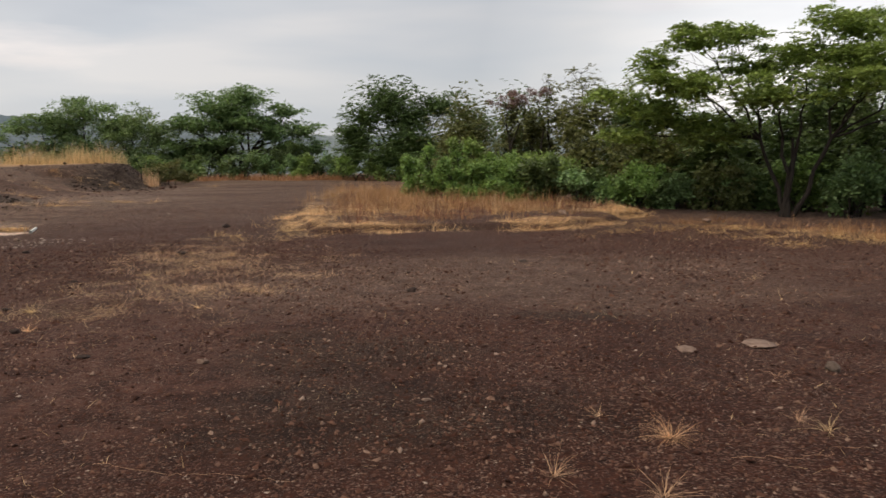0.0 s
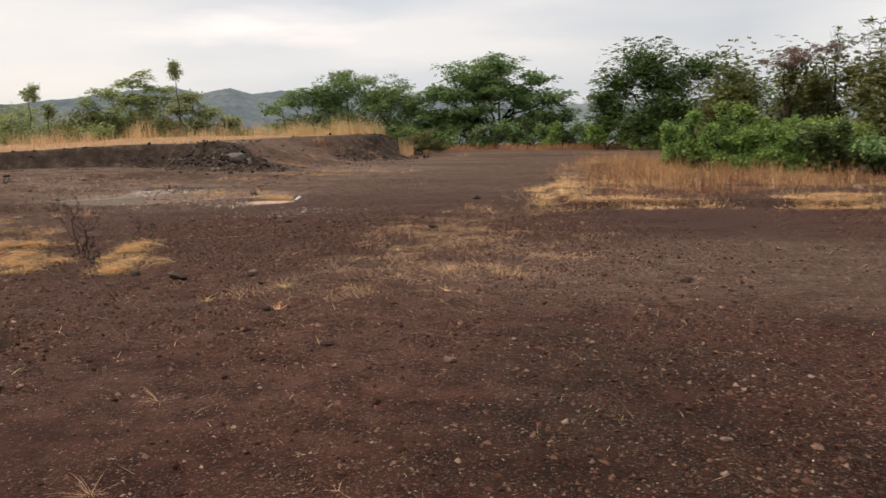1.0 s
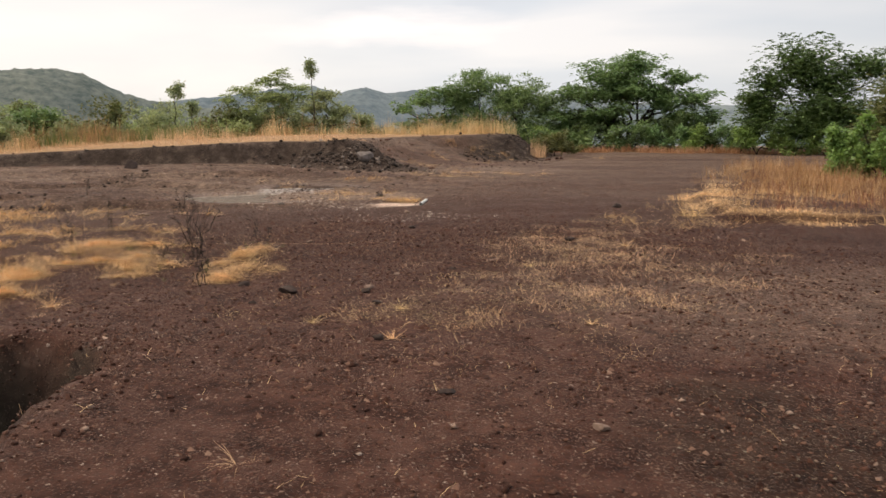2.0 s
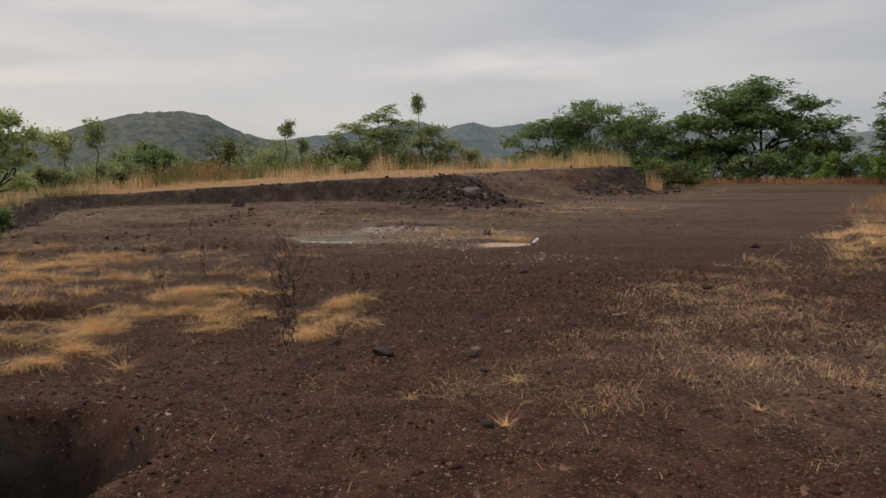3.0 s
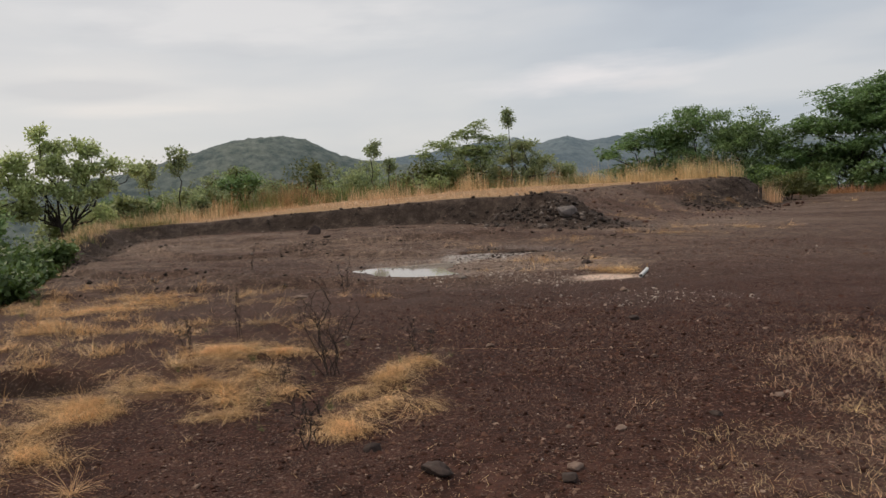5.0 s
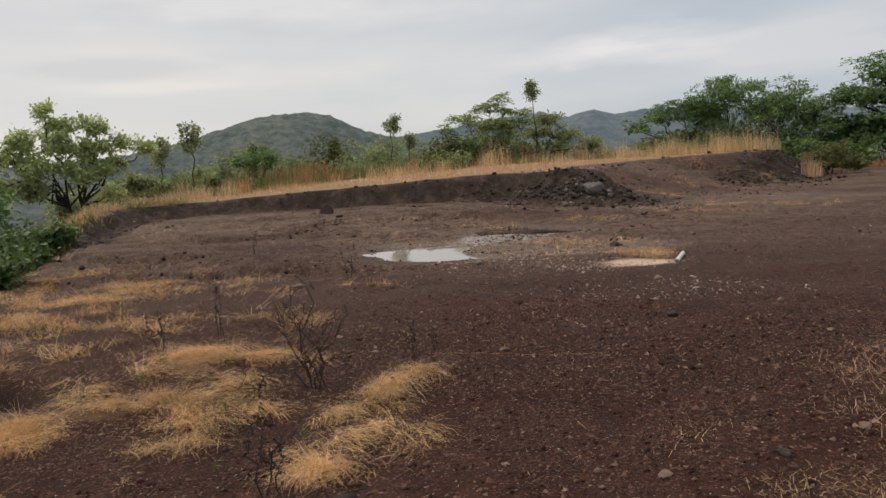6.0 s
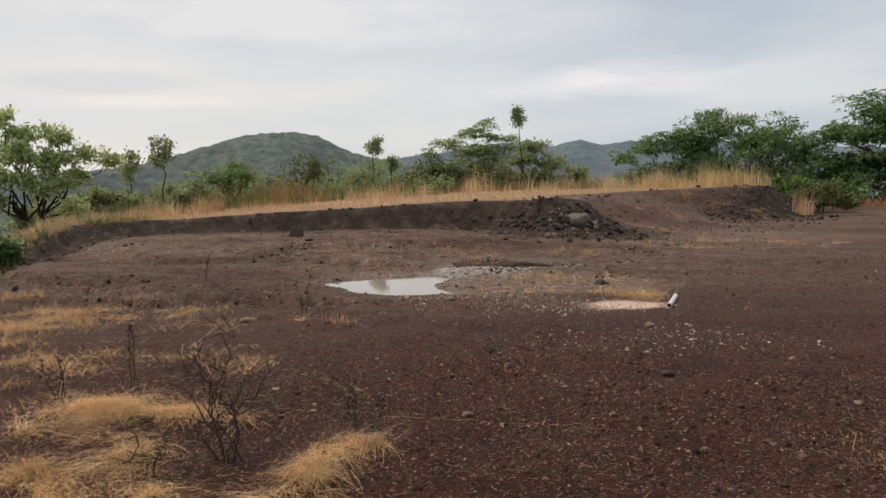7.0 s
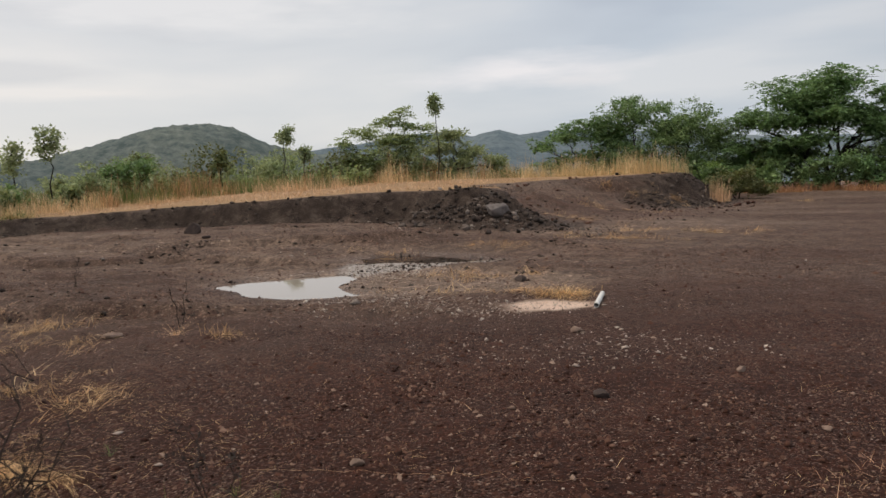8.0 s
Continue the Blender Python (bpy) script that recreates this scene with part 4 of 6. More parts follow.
NEAR_ROCKS = [
        (-5.05, 7.42, 0.11, 0.5, ROCK, "dark brown rock half sunk in the gravel"), (-4.1, 7.36, 0.055, 0.45, ROCK, "small dark brown rock on the gravel"),
        (-5.62, 7.52, 0.07, 0.6, ROCK, "small dark rock on the gravel"), (-4.48, 7.85, 0.06, 0.5, PALE_ROCK, "pale pinkish rock on the gravel"), (-4.42, 7.7, 0.065, 0.5, ROCK, "brown rock beside a pale stone"),
        (-0.33, 8.25, 0.07, 0.6, ROCK, "small dark rock on open gravel"), (2.41, 6.0, 0.19, 0.12, PALE_ROCK, "flat pale slab of stone in the gravel"), (1.82, 5.88, 0.14, 0.12, PALE_ROCK, "flat pale stone in the gravel"),
        (2.62, 5.25, 0.06, 0.8, BASALT, "small black rock on the gravel"), (-9.2, 15.85, 0.13, 0.4, ROCK, "brown rock beside dry straw"), (-17.97, 17.38, 0.24, 0.7, ROCK, "dark boulder at the foot of the bank"),
        (-17.0, 17.0, 0.10, 0.5, ROCK, "small dark rock below the bank")]
FAR_ROCKS = [
        (-4.6, 8.56, 0.05, 0.35, PALE_ROCK, "flat pale stone on dark gravel"), (-4.07, 9.66, 0.055, 0.3, PALE_ROCK, "pale stone beside thin grass"), (-4.27, 9.13, 0.06, 0.35, ROCK, "flat brown stone beside thin grass"), (-4.89, 8.44, 0.03, 0.5, PALE_ROCK, "small pale stone on dark gravel"), (-5.04, 6.93, 0.04, 0.4, ROCK, "small brown stone on dark gravel"), (-5.57, 12.65, 0.06, 0.5, PALE_ROCK, "pale stone on dark gravel"),
        (-4.85, 11.67, 0.045, 0.4, PALE_ROCK, "pale flat stone on dark gravel"), (-5.26, 10.3, 0.045, 0.5, PALE_ROCK, "pale stone on dark gravel"), (-6.75, 10.08, 0.05, 0.5, PALE_ROCK, "small pale stone on gravel"),
        (-3.75, 11.4, 0.09, 0.5, ROCK, "dark stone in sparse grass"), (-4.2, 15.4, 0.12, 0.5, ROCK, "dark stone on the track"), (1.06, 10.5, 0.08, 0.4, ROCK, "dark flat stone on the gravel"),
        (-1.7, 5.5, 0.05, 0.5, PALE_ROCK, "small pale stone on the gravel"), (-0.1, 4.65, 0.035, 0.4, PALE_ROCK, "pale flat chip of stone on the gravel"), (-2.6, 5.65, 0.06, 0.5, ROCK, "brown stone on the gravel"),
        (-10.9, 11.25, 0.14, 0.2, PALE_ROCK, "flat grey stone on the western floor"), (-6.15, 11.7, 0.08, 0.4, ROCK, "reddish stone on the gravel"), (-3.5, 6.4, 0.06, 0.5, ROCK, "small brown stone on the gravel"),
        (-7.2, 13.4, 0.07, 0.5, PALE_ROCK, "pale stone near the pipe"), (5.3, 16.0, 0.2, 0.35, PALE_ROCK, "pale rock at the edge of the scrub"), (2.6, 17.2, 0.16, 0.4, PALE_ROCK, "pale rock in russet grass")]
for k, (x, y, size, flat, mat, label) in enumerate(NEAR_ROCKS + FAR_ROCKS):
    build_rock(x, y, size, flat, mat, 200 + k, label, turn=37.0 * k)
build_rock(-12.85, 21.05, 0.3, 0.75, STAINED, 301, "large grey boulder set in the rubble heap", 0.0, 20)
for k in range(26):
    x, y = rng.normal(-13.4, 1.1), rng.normal(21.1, 0.4)
    build_rock(x, y, rng.uniform(0.05, 0.12), rng.uniform(0.5, 0.8), BASALT if k % 5 else ROCK, 310 + k, "angular dark rock in the rubble heap", 0.0, rng.uniform(0, 360), "rocks of the rubble heap")
for k in range(44):
    s = BANK[4 + k % 6]
    e = BANK[5 + k % 6]
    u = rng.uniform()
    x, y = s[0] + (e[0] - s[0]) * u, s[1] + (e[1] - s[1]) * u
    build_rock(x + rng.normal(0, 0.3), y + rng.normal(0, 0.3) + 0.15, 0.02 + 0.07 * rng.uniform() ** 2, rng.uniform(0.35, 0.6), BASALT if k % 4 else ROCK, 360 + k, "dark rock broken out of the bank", 0.0, rng.uniform(0, 360), "rocks of the bank")
for k in range(26):
    x, y = rng.uniform(-13.1, -11.8), rng.uniform(30.5, 33.8)
    build_rock(x, y, rng.uniform(0.05, 0.11), rng.uniform(0.5, 0.8), BASALT, 410 + k, "dark rock on the end of the bank", 0.0, rng.uniform(0, 360), "rocks of the bank end")


# ---- white pipe ----
def build_pipe():
    a, b = Vector((-7.48, 14.42, 0)), Vector((-7.72, 15.08, 0))
    a.z, b.z = z_at(*a.xy) + 0.029, z_at(*b.xy) + 0.029
    n, outer, inner, length = 24, 0.027, 0.023, (b - a).length
    bm = bmesh.new()
    rings = []
    for r, z in ((inner, length), (outer, length), (outer, 0), (inner, 0)):
        rings.append([bm.verts.new((r * math.cos(6.28318 * i / n), r * math.sin(6.28318 * i / n), z)) for i in range(n)])
    for p, q in zip(rings, rings[1:] + rings[:1]):
        for i in range(n):
            bm.faces.new((p[i], q[i], q[(i + 1) % n], p[(i + 1) % n]))
    bmesh.ops.recalc_face_normals(bm, faces=bm.faces[:])
    me = bpy.data.meshes.new("plastic_pipe")
    bm.to_mesh(me)
    bm.free()
    me.materials.append(PVC)
    ob = new("plastic_pipe", me)
    ob.matrix_basis = Matrix.Translation(a) @ (b - a).to_track_quat("Z", "Y").to_matrix().to_4x4()
    tagged(ob, "short white plastic pipe lying on the gravel", "pipe")


build_pipe()


# ---- dry grass ----
def grass_from(name, x, y, mat, label, length, width, rise, droop, comb=None, spread_turn=6.28, seg=2, category="dry grass"):
    n = len(x)
    z = height(x, y) - 0.004
    turn = rng.uniform(0, 6.28, n) if comb is None else comb + rng.normal(0, spread_turn, n) + 0.7 * wave(x, y, 2.6, 91)
    v, f = blades(np.stack([x, y, z], 1), turn, rng.uniform(*rise, n), rng.uniform(*droop, n), rng.uniform(*length, n) * rng.uniform(0.6, 1.0, n), rng.uniform(*width, n), seg)
    return tagged(new(name, mesh_np(name, v, f, mat)), label, category, kind="stuff")


def fill(patches, per_m2, ragged=0.25):
    xs, ys = [], []
    for p in patches:
        r = max(p[2], p[3]) * 1.3
        n = int(4 * r * r * per_m2)
        x, y = rng.uniform(p[0] - r, p[0] + r, n), rng.uniform(p[1] - r, p[1] + r, n)
        ok = rng.uniform(size=n) < patch(x, y, [p], ragged) ** 1.2 * np.clip(0.55 + 0.8 * wave(x, y, 7.0, 67) + 0.5 * wave(x, y, 2.2, 68), 0, 1)
        xs.append(x[ok]); ys.append(y[ok])
    x, y = np.concatenate(xs), np.concatenate(ys)
    ok = not_in_water(x, y)
    return x[ok], y[ok]


def tufted(name, x, y, mat, label, per, reach, length, width, rise, droop, fan=0.45, comb=None, comb_spread=1.0, seg=3, category="dry grass", tall=None):
    """Grass that grows in tufts: from every root a fan of blades bends one way."""
    n = len(x)
    lean = rng.uniform(0, 6.28, n) if comb is None else comb + rng.normal(0, comb_spread, n) + 0.9 * wave(x, y, 1.7, 91)
    bx, by = np.repeat(x, per) + rng.normal(0, reach, n * per), np.repeat(y, per) + rng.normal(0, reach, n * per)
    size = np.repeat(rng.uniform(0.55, 1.25, n) * (1.0 if tall is None else tall), per) * rng.uniform(0.5, 1.0, n * per)
    turn = np.repeat(lean, per) + rng.normal(0, fan, n * per)
    up0 = np.clip(np.repeat(rng.uniform(*rise, n), per) + rng.normal(0, 9, n * per), 2, 92)
    v, f = blades(np.stack([bx, by, height(bx, by) - 0.004], 1), turn, up0, np.repeat(rng.uniform(*droop, n), per), rng.uniform(*length, n * per) * size, rng.uniform(*width, n * per), seg)
    return tagged(new(name, mesh_np(name, v, f, mat)), label, category, kind="stuff")


def build_grass():
    x, y = fill(LYING[:NEAR_END] + [(-8.05, 7.0, 0.5, 0.2, 20, 0.75), (-7.5, 7.2, 0.35, 0.12, 20, 0.55)], 400, 0.75)
    tufted("matted_straw", x, y, STRAW, "matted golden straw lying over the gravel", 34, 0.055, (0.14, 0.40), (0.0014, 0.003), (3, 36), (15, 75), 0.4, -0.5, 0.9)
    x, y = fill(LYING[:NEAR_END], 900, 0.7)
    grass_from("straw_litter", x, y, PALE_STRAW, "loose pale straw litter between the tufts", (0.08, 0.3), (0.002, 0.005), (2, 25), (0, 40), -0.4, 1.0, 2)
    x, y = spread(42000, -13.5, -5.6, 5.2, 11.5, lambda x, y: smooth01(oval(x, y, -9.0, 8.2, 4.6, 2.4, 25) * 2) * np.clip(0.35 + 0.8 * wave(x, y, 2.4, 87) + 0.4 * wave(x, y, 6.5, 88), 0, 1))
    grass_from("straw_litter", x, y, STRAW, "thin straw strewn between the matted patches", (0.04, 0.14), (0.0014, 0.0028), (2, 16), (0, 40), -0.4, 1.0, 2)
    x, y = fill(LYING[NEAR_END:WEST_END] + LYING[EAST_END:], 120, 0.9)
    tufted("matted_straw", x, y, STRAW, "patchy golden straw flattened on the western floor", 20, 0.08, (0.14, 0.38), (0.0025, 0.005), (5, 42), (10, 60), 0.6, -0.4, 0.9, 2)
    x, y = fill(LYING[NEAR_END:WEST_END] + LYING[EAST_END:], 420, 0.7)
    grass_from("straw_litter", x, y, PALE_STRAW, "pale straw litter on the western floor", (0.1, 0.3), (0.003, 0.006), (2, 30), (0, 40), None, 0, 2)
    x, y = fill([(-8.3, 14.95, 0.45, 0.22, 20, 1.0)], 150, 0.7)
    tufted("matted_straw", x, y, STRAW, "golden straw behind a patch of pale sand", 18, 0.06, (0.1, 0.28), (0.003, 0.006), (5, 55), (10, 50), 1.0, None, 0, 2)
    x, y = fill(LYING[WEST_END:EAST_END], 40, 0.8)
    tufted("matted_straw", x, y, TAN_STRAW, "tan straw lying at the edge of the scrub", 26, 0.13, (0.12, 0.36), (0.003, 0.006), (2, 40), (15, 70), 0.8, None, 0, 2)

    def lip(x, y):
        return inside_distance(EAST_LIP, x, y) + 0.14 * wave(x, y, 2.6, 55) + 0.07 * wave(x, y, 7.0, 56)

    clotted = lambda x, y, seed: np.clip(0.35 + 1.3 * wave(x, y, 3.0, seed) + 1.0 * wave(x, y, 0.9, seed + 1), 0, 1)
    x, y = spread(5200, -3.8, 4.6, 13.2, 20, lambda x, y: smooth01((lip(x, y) + 0.45) / 0.4) * np.exp(-np.clip(lip(x, y) - 0.2, 0, 9) / 0.9) * clotted(x, y, 46))
    tufted("matted_straw", x, y, STRAW, "ragged pale straw hanging over a broken lip of soil", 20, 0.12, (0.1, 0.34), (0.003, 0.006), (2, 40), (15, 80), 1.0, None, 0, 2)
    x, y = spread(1500, -3.4, 4.6, 14.2, 25, lambda x, y: smooth01((lip(x, y) - 0.2) / 0.9) * clotted(x, y, 49))
    tufted("russet_grass", x, y, RUSSET, "russet dry grass standing in ragged clumps behind the lip", 11, 0.16, (0.15, 0.5), (0.004, 0.008), (35, 90), (5, 60), 2.0, None, 0, 2, tall=np.clip(0.4 + 0.9 * wave(x, y, 1.3, 48) + 0.09 * (y - 15), 0.3, 1.3))
    x, y = spread(620, -3.2, 4.0, 14.6, 24, lambda x, y: smooth01((lip(x, y) - 0.3) / 0.6) * clotted(x, y, 52))
    tufted("russet_grass", x, y, RED_GRASS, "dark red-brown clumps of withered grass", 26, 0.13, (0.15, 0.55), (0.004, 0.008), (30, 90), (5, 60), 2.0, None, 0, 2)
    x, y = spread(300, -3.0, 2.6, 14.6, 22, lambda x, y: smooth01((lip(x, y) - 0.2) / 0.9) * clotted(x, y, 46))
    tufted("russet_grass", x, y, TAN_STRAW, "tan stalks standing among russet grass", 14, 0.1, (0.15, 0.5), (0.004, 0.008), (35, 90), (5, 60), 2.0, None, 0, 2)
    x, y = fill(SPARSE, 230, 0.95)
    tufted("sparse_grass", x, y, PALE_STRAW, "thin pale dry grass scattered on the gravel", 16, 0.11, (0.03, 0.11), (0.0013, 0.0025), (2, 32), (5, 50), 1.2, None, 0, 2)
    x, y = fill(SPARSE[:1], 210, 0.9)
    tufted("sparse_grass", x, y, PALE_STRAW, "short bleached grass covering the gravel", 16, 0.12, (0.05, 0.14), (0.002, 0.004), (2, 40), (5, 50), 1.2, None, 0, 2)
    x, y = fill(SPARSE, 16, 0.9)
    tufted("sparse_grass", x, y, STRAW, "yellow grass tufts on the gravel", 26, 0.07, (0.05, 0.14), (0.0014, 0.0026), (4, 50), (10, 60), 1.2, None, 0, 2)
    x, y = spread(5200, -6.5, 4, 3, 11, lambda x, y: 0.25 + 0.3 * wave(x, y, 1.6, 93))
    grass_from("stray_straw", x, y, PALE_STRAW, "stray bits of dry grass on bare gravel", (0.03, 0.14), (0.002, 0.004), (2, 40), (0, 40), None, 0, 2)
    x, y = spread(5200, 1.0, 10, 5.5, 15, lambda x, y: np.clip(0.1 + 0.8 * wave(x * 0.6, y * 1.6, 1.3, 58), 0, 1))
    grass_from("stray_straw", x, y, PALE_STRAW, "streaks of pale straw on the eastern ground", (0.05, 0.2), (0.002, 0.0045), (2, 25), (0, 40), None, 0, 2)
    x, y = spread(5000, -20, -6, 9, 20, lambda x, y: 0.2 + 0.4 * wave(x, y, 1.1, 94))
    grass_from("stray_straw", x, y, PALE_STRAW, "stray straw over the western floor", (0.05, 0.2), (0.002, 0.0045), (2, 28), (0, 40), None, 0, 2)
    x, y = fill(STANDING[3:], 30, 0.95)
    tufted("russet_grass", x, y, RUSSET, "low russet grass before the undergrowth", 16, 0.14, (0.1, 0.36), (0.004, 0.008), (25, 88), (5, 70), 2.0, None, 0, 2)
    x, y = fill(STANDING[:3], 34, 0.85)
    tufted("russet_grass", x, y, RUSSET, "standing russet dry grass before the scrub", 18, 0.10, (0.2, 0.75), (0.004, 0.008), (50, 90), (5, 50), 2.0, None, 0, 2)
    x, y = fill(STANDING[:4], 11, 0.9)
    tufted("russet_grass", x, y, TALL_STRAW, "golden stalks among the russet grass", 20, 0.1, (0.2, 0.5), (0.005, 0.011), (20, 80), (5, 50), 2.0, None, 0, 2)
    # tall golden grass along the far side of the terrace
    def band(n, lo, hi, a0=14, a1=72):
        az, r = rng.uniform(a0, a1, n), rng.uniform(0, 1, n)
        near = np.interp(az, [14, 20, 24, 30, 36, 45, 52, 58, 64, 74], [33, 33.5, 34, 32, 30, 30.5, 29, 25.5, 24.5, 21])
        dist = near + lo + (hi - lo) * r ** 0.8
        x, y = -3 - np.sin(np.radians(az)) * dist, 5.4 + np.cos(np.radians(az)) * dist
        ok = bank_at(x, y)[0] > 1.2
        return x[ok], y[ok], az[ok]
    x, y, az = band(1500, 0, 5.0, 14, 40)
    ok = rng.uniform(size=len(x)) < 0.25 + 0.75 * wave(x, y, 1.1, 95)
    tufted("tall_grass", x[ok], y[ok], TALL_STRAW, "tall dry golden grass along the terrace edge", 22, 0.1, (0.5, 1.2), (0.007, 0.015), (72, 90), (5, 40), 2.0, None, 0, 2, tall=np.clip(0.8 + 0.6 * wave(x[ok], y[ok], 0.9, 96), 0.3, 1.4))
    u = rng.uniform(0, 1, 330)
    x, y = -19.4 + 6.6 * u, 33.4 + 1.2 * u + rng.normal(0, 0.55, 330)
    ok = (bank_at(x, y)[0] > 1.1) & (rng.uniform(size=330) < 0.55 + 0.7 * wave(x, y, 1.6, 89))
    x, y = x[ok], y[ok]
    tufted("tall_grass", x, y, TALL_STRAW, "tall golden tufts at the end of the bank", 22, 0.1, (0.6, 1.3), (0.007, 0.015), (72, 90), (5, 40), 2.0, None, 0, 2)
    x, y = rng.normal(-11.75, 0.12, 7), rng.normal(32.3, 0.3, 7)
    tufted("tall_grass", x, y, TALL_STRAW, "pale straw tufts before the end of the bank", 26, 0.08, (0.5, 1.1), (0.006, 0.012), (66, 90), (5, 50), 2.0, None, 0, 2)
    x, y, az = band(1000, 0, 5.5, 38, 70)
    ok = rng.uniform(size=len(x)) < 0.3 + 0.6 * wave(x, y, 0.9, 95)
    tufted("tall_grass", x[ok], y[ok], TALL_STRAW, "dry golden grass at the back of the terrace", 18, 0.12, (0.3, 0.9), (0.007, 0.014), (66, 90), (5, 50), 2.0, None, 0, 2, tall=np.clip(0.75 + 0.4 * wave(x[ok], y[ok], 0.8, 94), 0.3, 1.2) * np.clip((69 - az[ok]) / 6, 0.2, 1))
    x, y, az = band(1950, 0.6, 7, 14, 58)
    ok = rng.uniform(size=len(x)) < 0.22 + 0.5 * wave(x, y, 0.8, 97)
    tufted("russet_grass", x[ok], y[ok], RUSSET, "russet seed stalks among the tall grass", 14, 0.12, (0.7, 1.35), (0.006, 0.013), (76, 90), (5, 30), 2.0, None, 0, 2, tall=np.clip(0.9 + 0.4 * wave(x[ok], y[ok], 0.9, 92), 0.4, 1.3))
    x, y, az = band(520, 0.2, 6, 57, 76)
    ok = rng.uniform(size=len(x)) < 0.4 + 0.5 * wave(x, y, 0.9, 57)
    tufted("tall_grass", x[ok], y[ok], TALL_STRAW, "fluffy tan grass near the western brink", 22, 0.16, (0.3, 0.8), (0.006, 0.012), (50, 88), (10, 70), 2.0, None, 0, 2, tall=np.clip((69 - az[ok]) / 6, 0.3, 1))
    x, y, az = band(1200, 1.8, 10, 14, 76)
    tufted("green_grass", x, y, GREEN_BLADE, "green undergrowth behind the tall grass", 14, 0.2, (0.4, 1.0), (0.012, 0.03), (55, 88), (10, 50), 2.0, None, 0, 2, "grass", tall=np.clip((69 - az) / 6, 0.2, 1))
    # short straw on the terrace itself
    x, y = rng.uniform(-27, -11, 36000), rng.uniform(14, 36, 36000)
    d, _, _, w = bank_at(x, y)
    rim = inside_distance(RIM, x, y)
    east = smooth01((x + 16) / 5) * (y > 20)
    ok = (d > w) & (rim > 0) & (y > 12.5) & (rng.uniform(size=len(x)) < (0.9 - 0.8 * east) * (0.5 + 0.6 * wave(x, y, 1.2, 98)))
    grass_from("short_straw", x[ok], y[ok], PALE_STRAW, "short trampled straw on top of the bank", (0.06, 0.26), (0.006, 0.012), (8, 60), (5, 50), None, 0, 2)
    # shaggy grass on the western brink
    m = 330
    k = rng.integers(4, 8, m)
    p = RIM[k] + (RIM[k + 1] - RIM[k]) * rng.uniform(0, 1, (m, 1)) + rng.normal(0, 0.45, (m, 2))
    p = p[bank_at(p[:, 0], p[:, 1])[0] > 0.5]
    tufted("brink_grass", p[:, 0], p[:, 1], TALL_STRAW, "shaggy tan dry grass on the western brink", 18, 0.1, (0.2, 0.42), (0.006, 0.013), (30, 85), (20, 80), 1.2, None, 0, 2)
    m = 200
    k = rng.integers(4, 8, m)
    p = RIM[k] + (RIM[k + 1] - RIM[k]) * rng.uniform(0, 1, (m, 1)) + rng.normal(0, 0.7, (m, 2))
    p = p[bank_at(p[:, 0], p[:, 1])[0] > 0.5]
    tufted("brink_grass", p[:, 0], p[:, 1], GREEN_BLADE, "green and dry grass on the western brink", 18, 0.1, (0.2, 0.4), (0.006, 0.013), (30, 85), (20, 80), 1.2, None, 0, 2)
    m = 640
    k = rng.integers(2, 6, m)
    p = BANK[k, :2] + (BANK[k + 1, :2] - BANK[k, :2]) * rng.uniform(0, 1, (m, 1)) + rng.normal(0, 0.12, (m, 2))
    n = np.stack([-(BANK[k + 1, 1] - BANK[k, 1]), BANK[k + 1, 0] - BANK[k, 0]], 1)
    p = p + unit(n) * rng.uniform(0.85, 1.7, (m, 1))
    low = np.where(k < 4, 0.55, 1.0)
    for mat, sel, label in ((RUSSET, slice(0, 120), "brown grass hanging over the bank"), (TALL_STRAW, slice(120, 380), "tan straw hanging over the bank"), (GREEN_BLADE, slice(380, 640), "green grass on the edge of the bank")):
        tufted("hanging_grass", p[sel, 0], p[sel, 1], mat, label, 16, 0.14, (0.2, 0.55), (0.004, 0.008), (30, 85), (30, 110), 1.6, -0.9, 1.6, 3, tall=low[sel])
    # dry fringe below the far trees
    x = rng.uniform(-15, 1, 420)
    y = 39.2 + 0.7 * wave(x, x, 0.8, 99) + rng.normal(0, 0.4, 420)
    tufted("russet_grass", x, y, RUSSET, "russet dry grass at the foot of the far trees", 16, 0.15, (0.2, 0.5), (0.01, 0.02), (55, 90), (5, 45), 2.0, None, 0, 2)


build_grass()


def build_tuft(x, y, r, n, label, mat=STRAW, rise=(2, 48)):
    lead = rng.uniform(0, 6.28)
    a = lead + rng.normal(0, 1.5, n)
    base = np.stack([np.cos(a) * r * 0.12 * rng.uniform(0, 1, n), np.sin(a) * r * 0.12 * rng.uniform(0, 1, n), np.zeros(n) - 0.005], 1)
    v, f = blades(base, a + rng.normal(0, 0.9, n), rng.uniform(*rise, n), rng.uniform(0, 80, n), r * rng.uniform(0.25, 1.25, n), rng.uniform(0.0014, 0.003, n), 3)
    ob = new("grass_tuft", mesh_np("grass_tuft", v, f, mat))
    ob.matrix_basis = pose(x, y, z_at(x, y))
    tagged(ob, label, "grass tuft", "grass tufts")


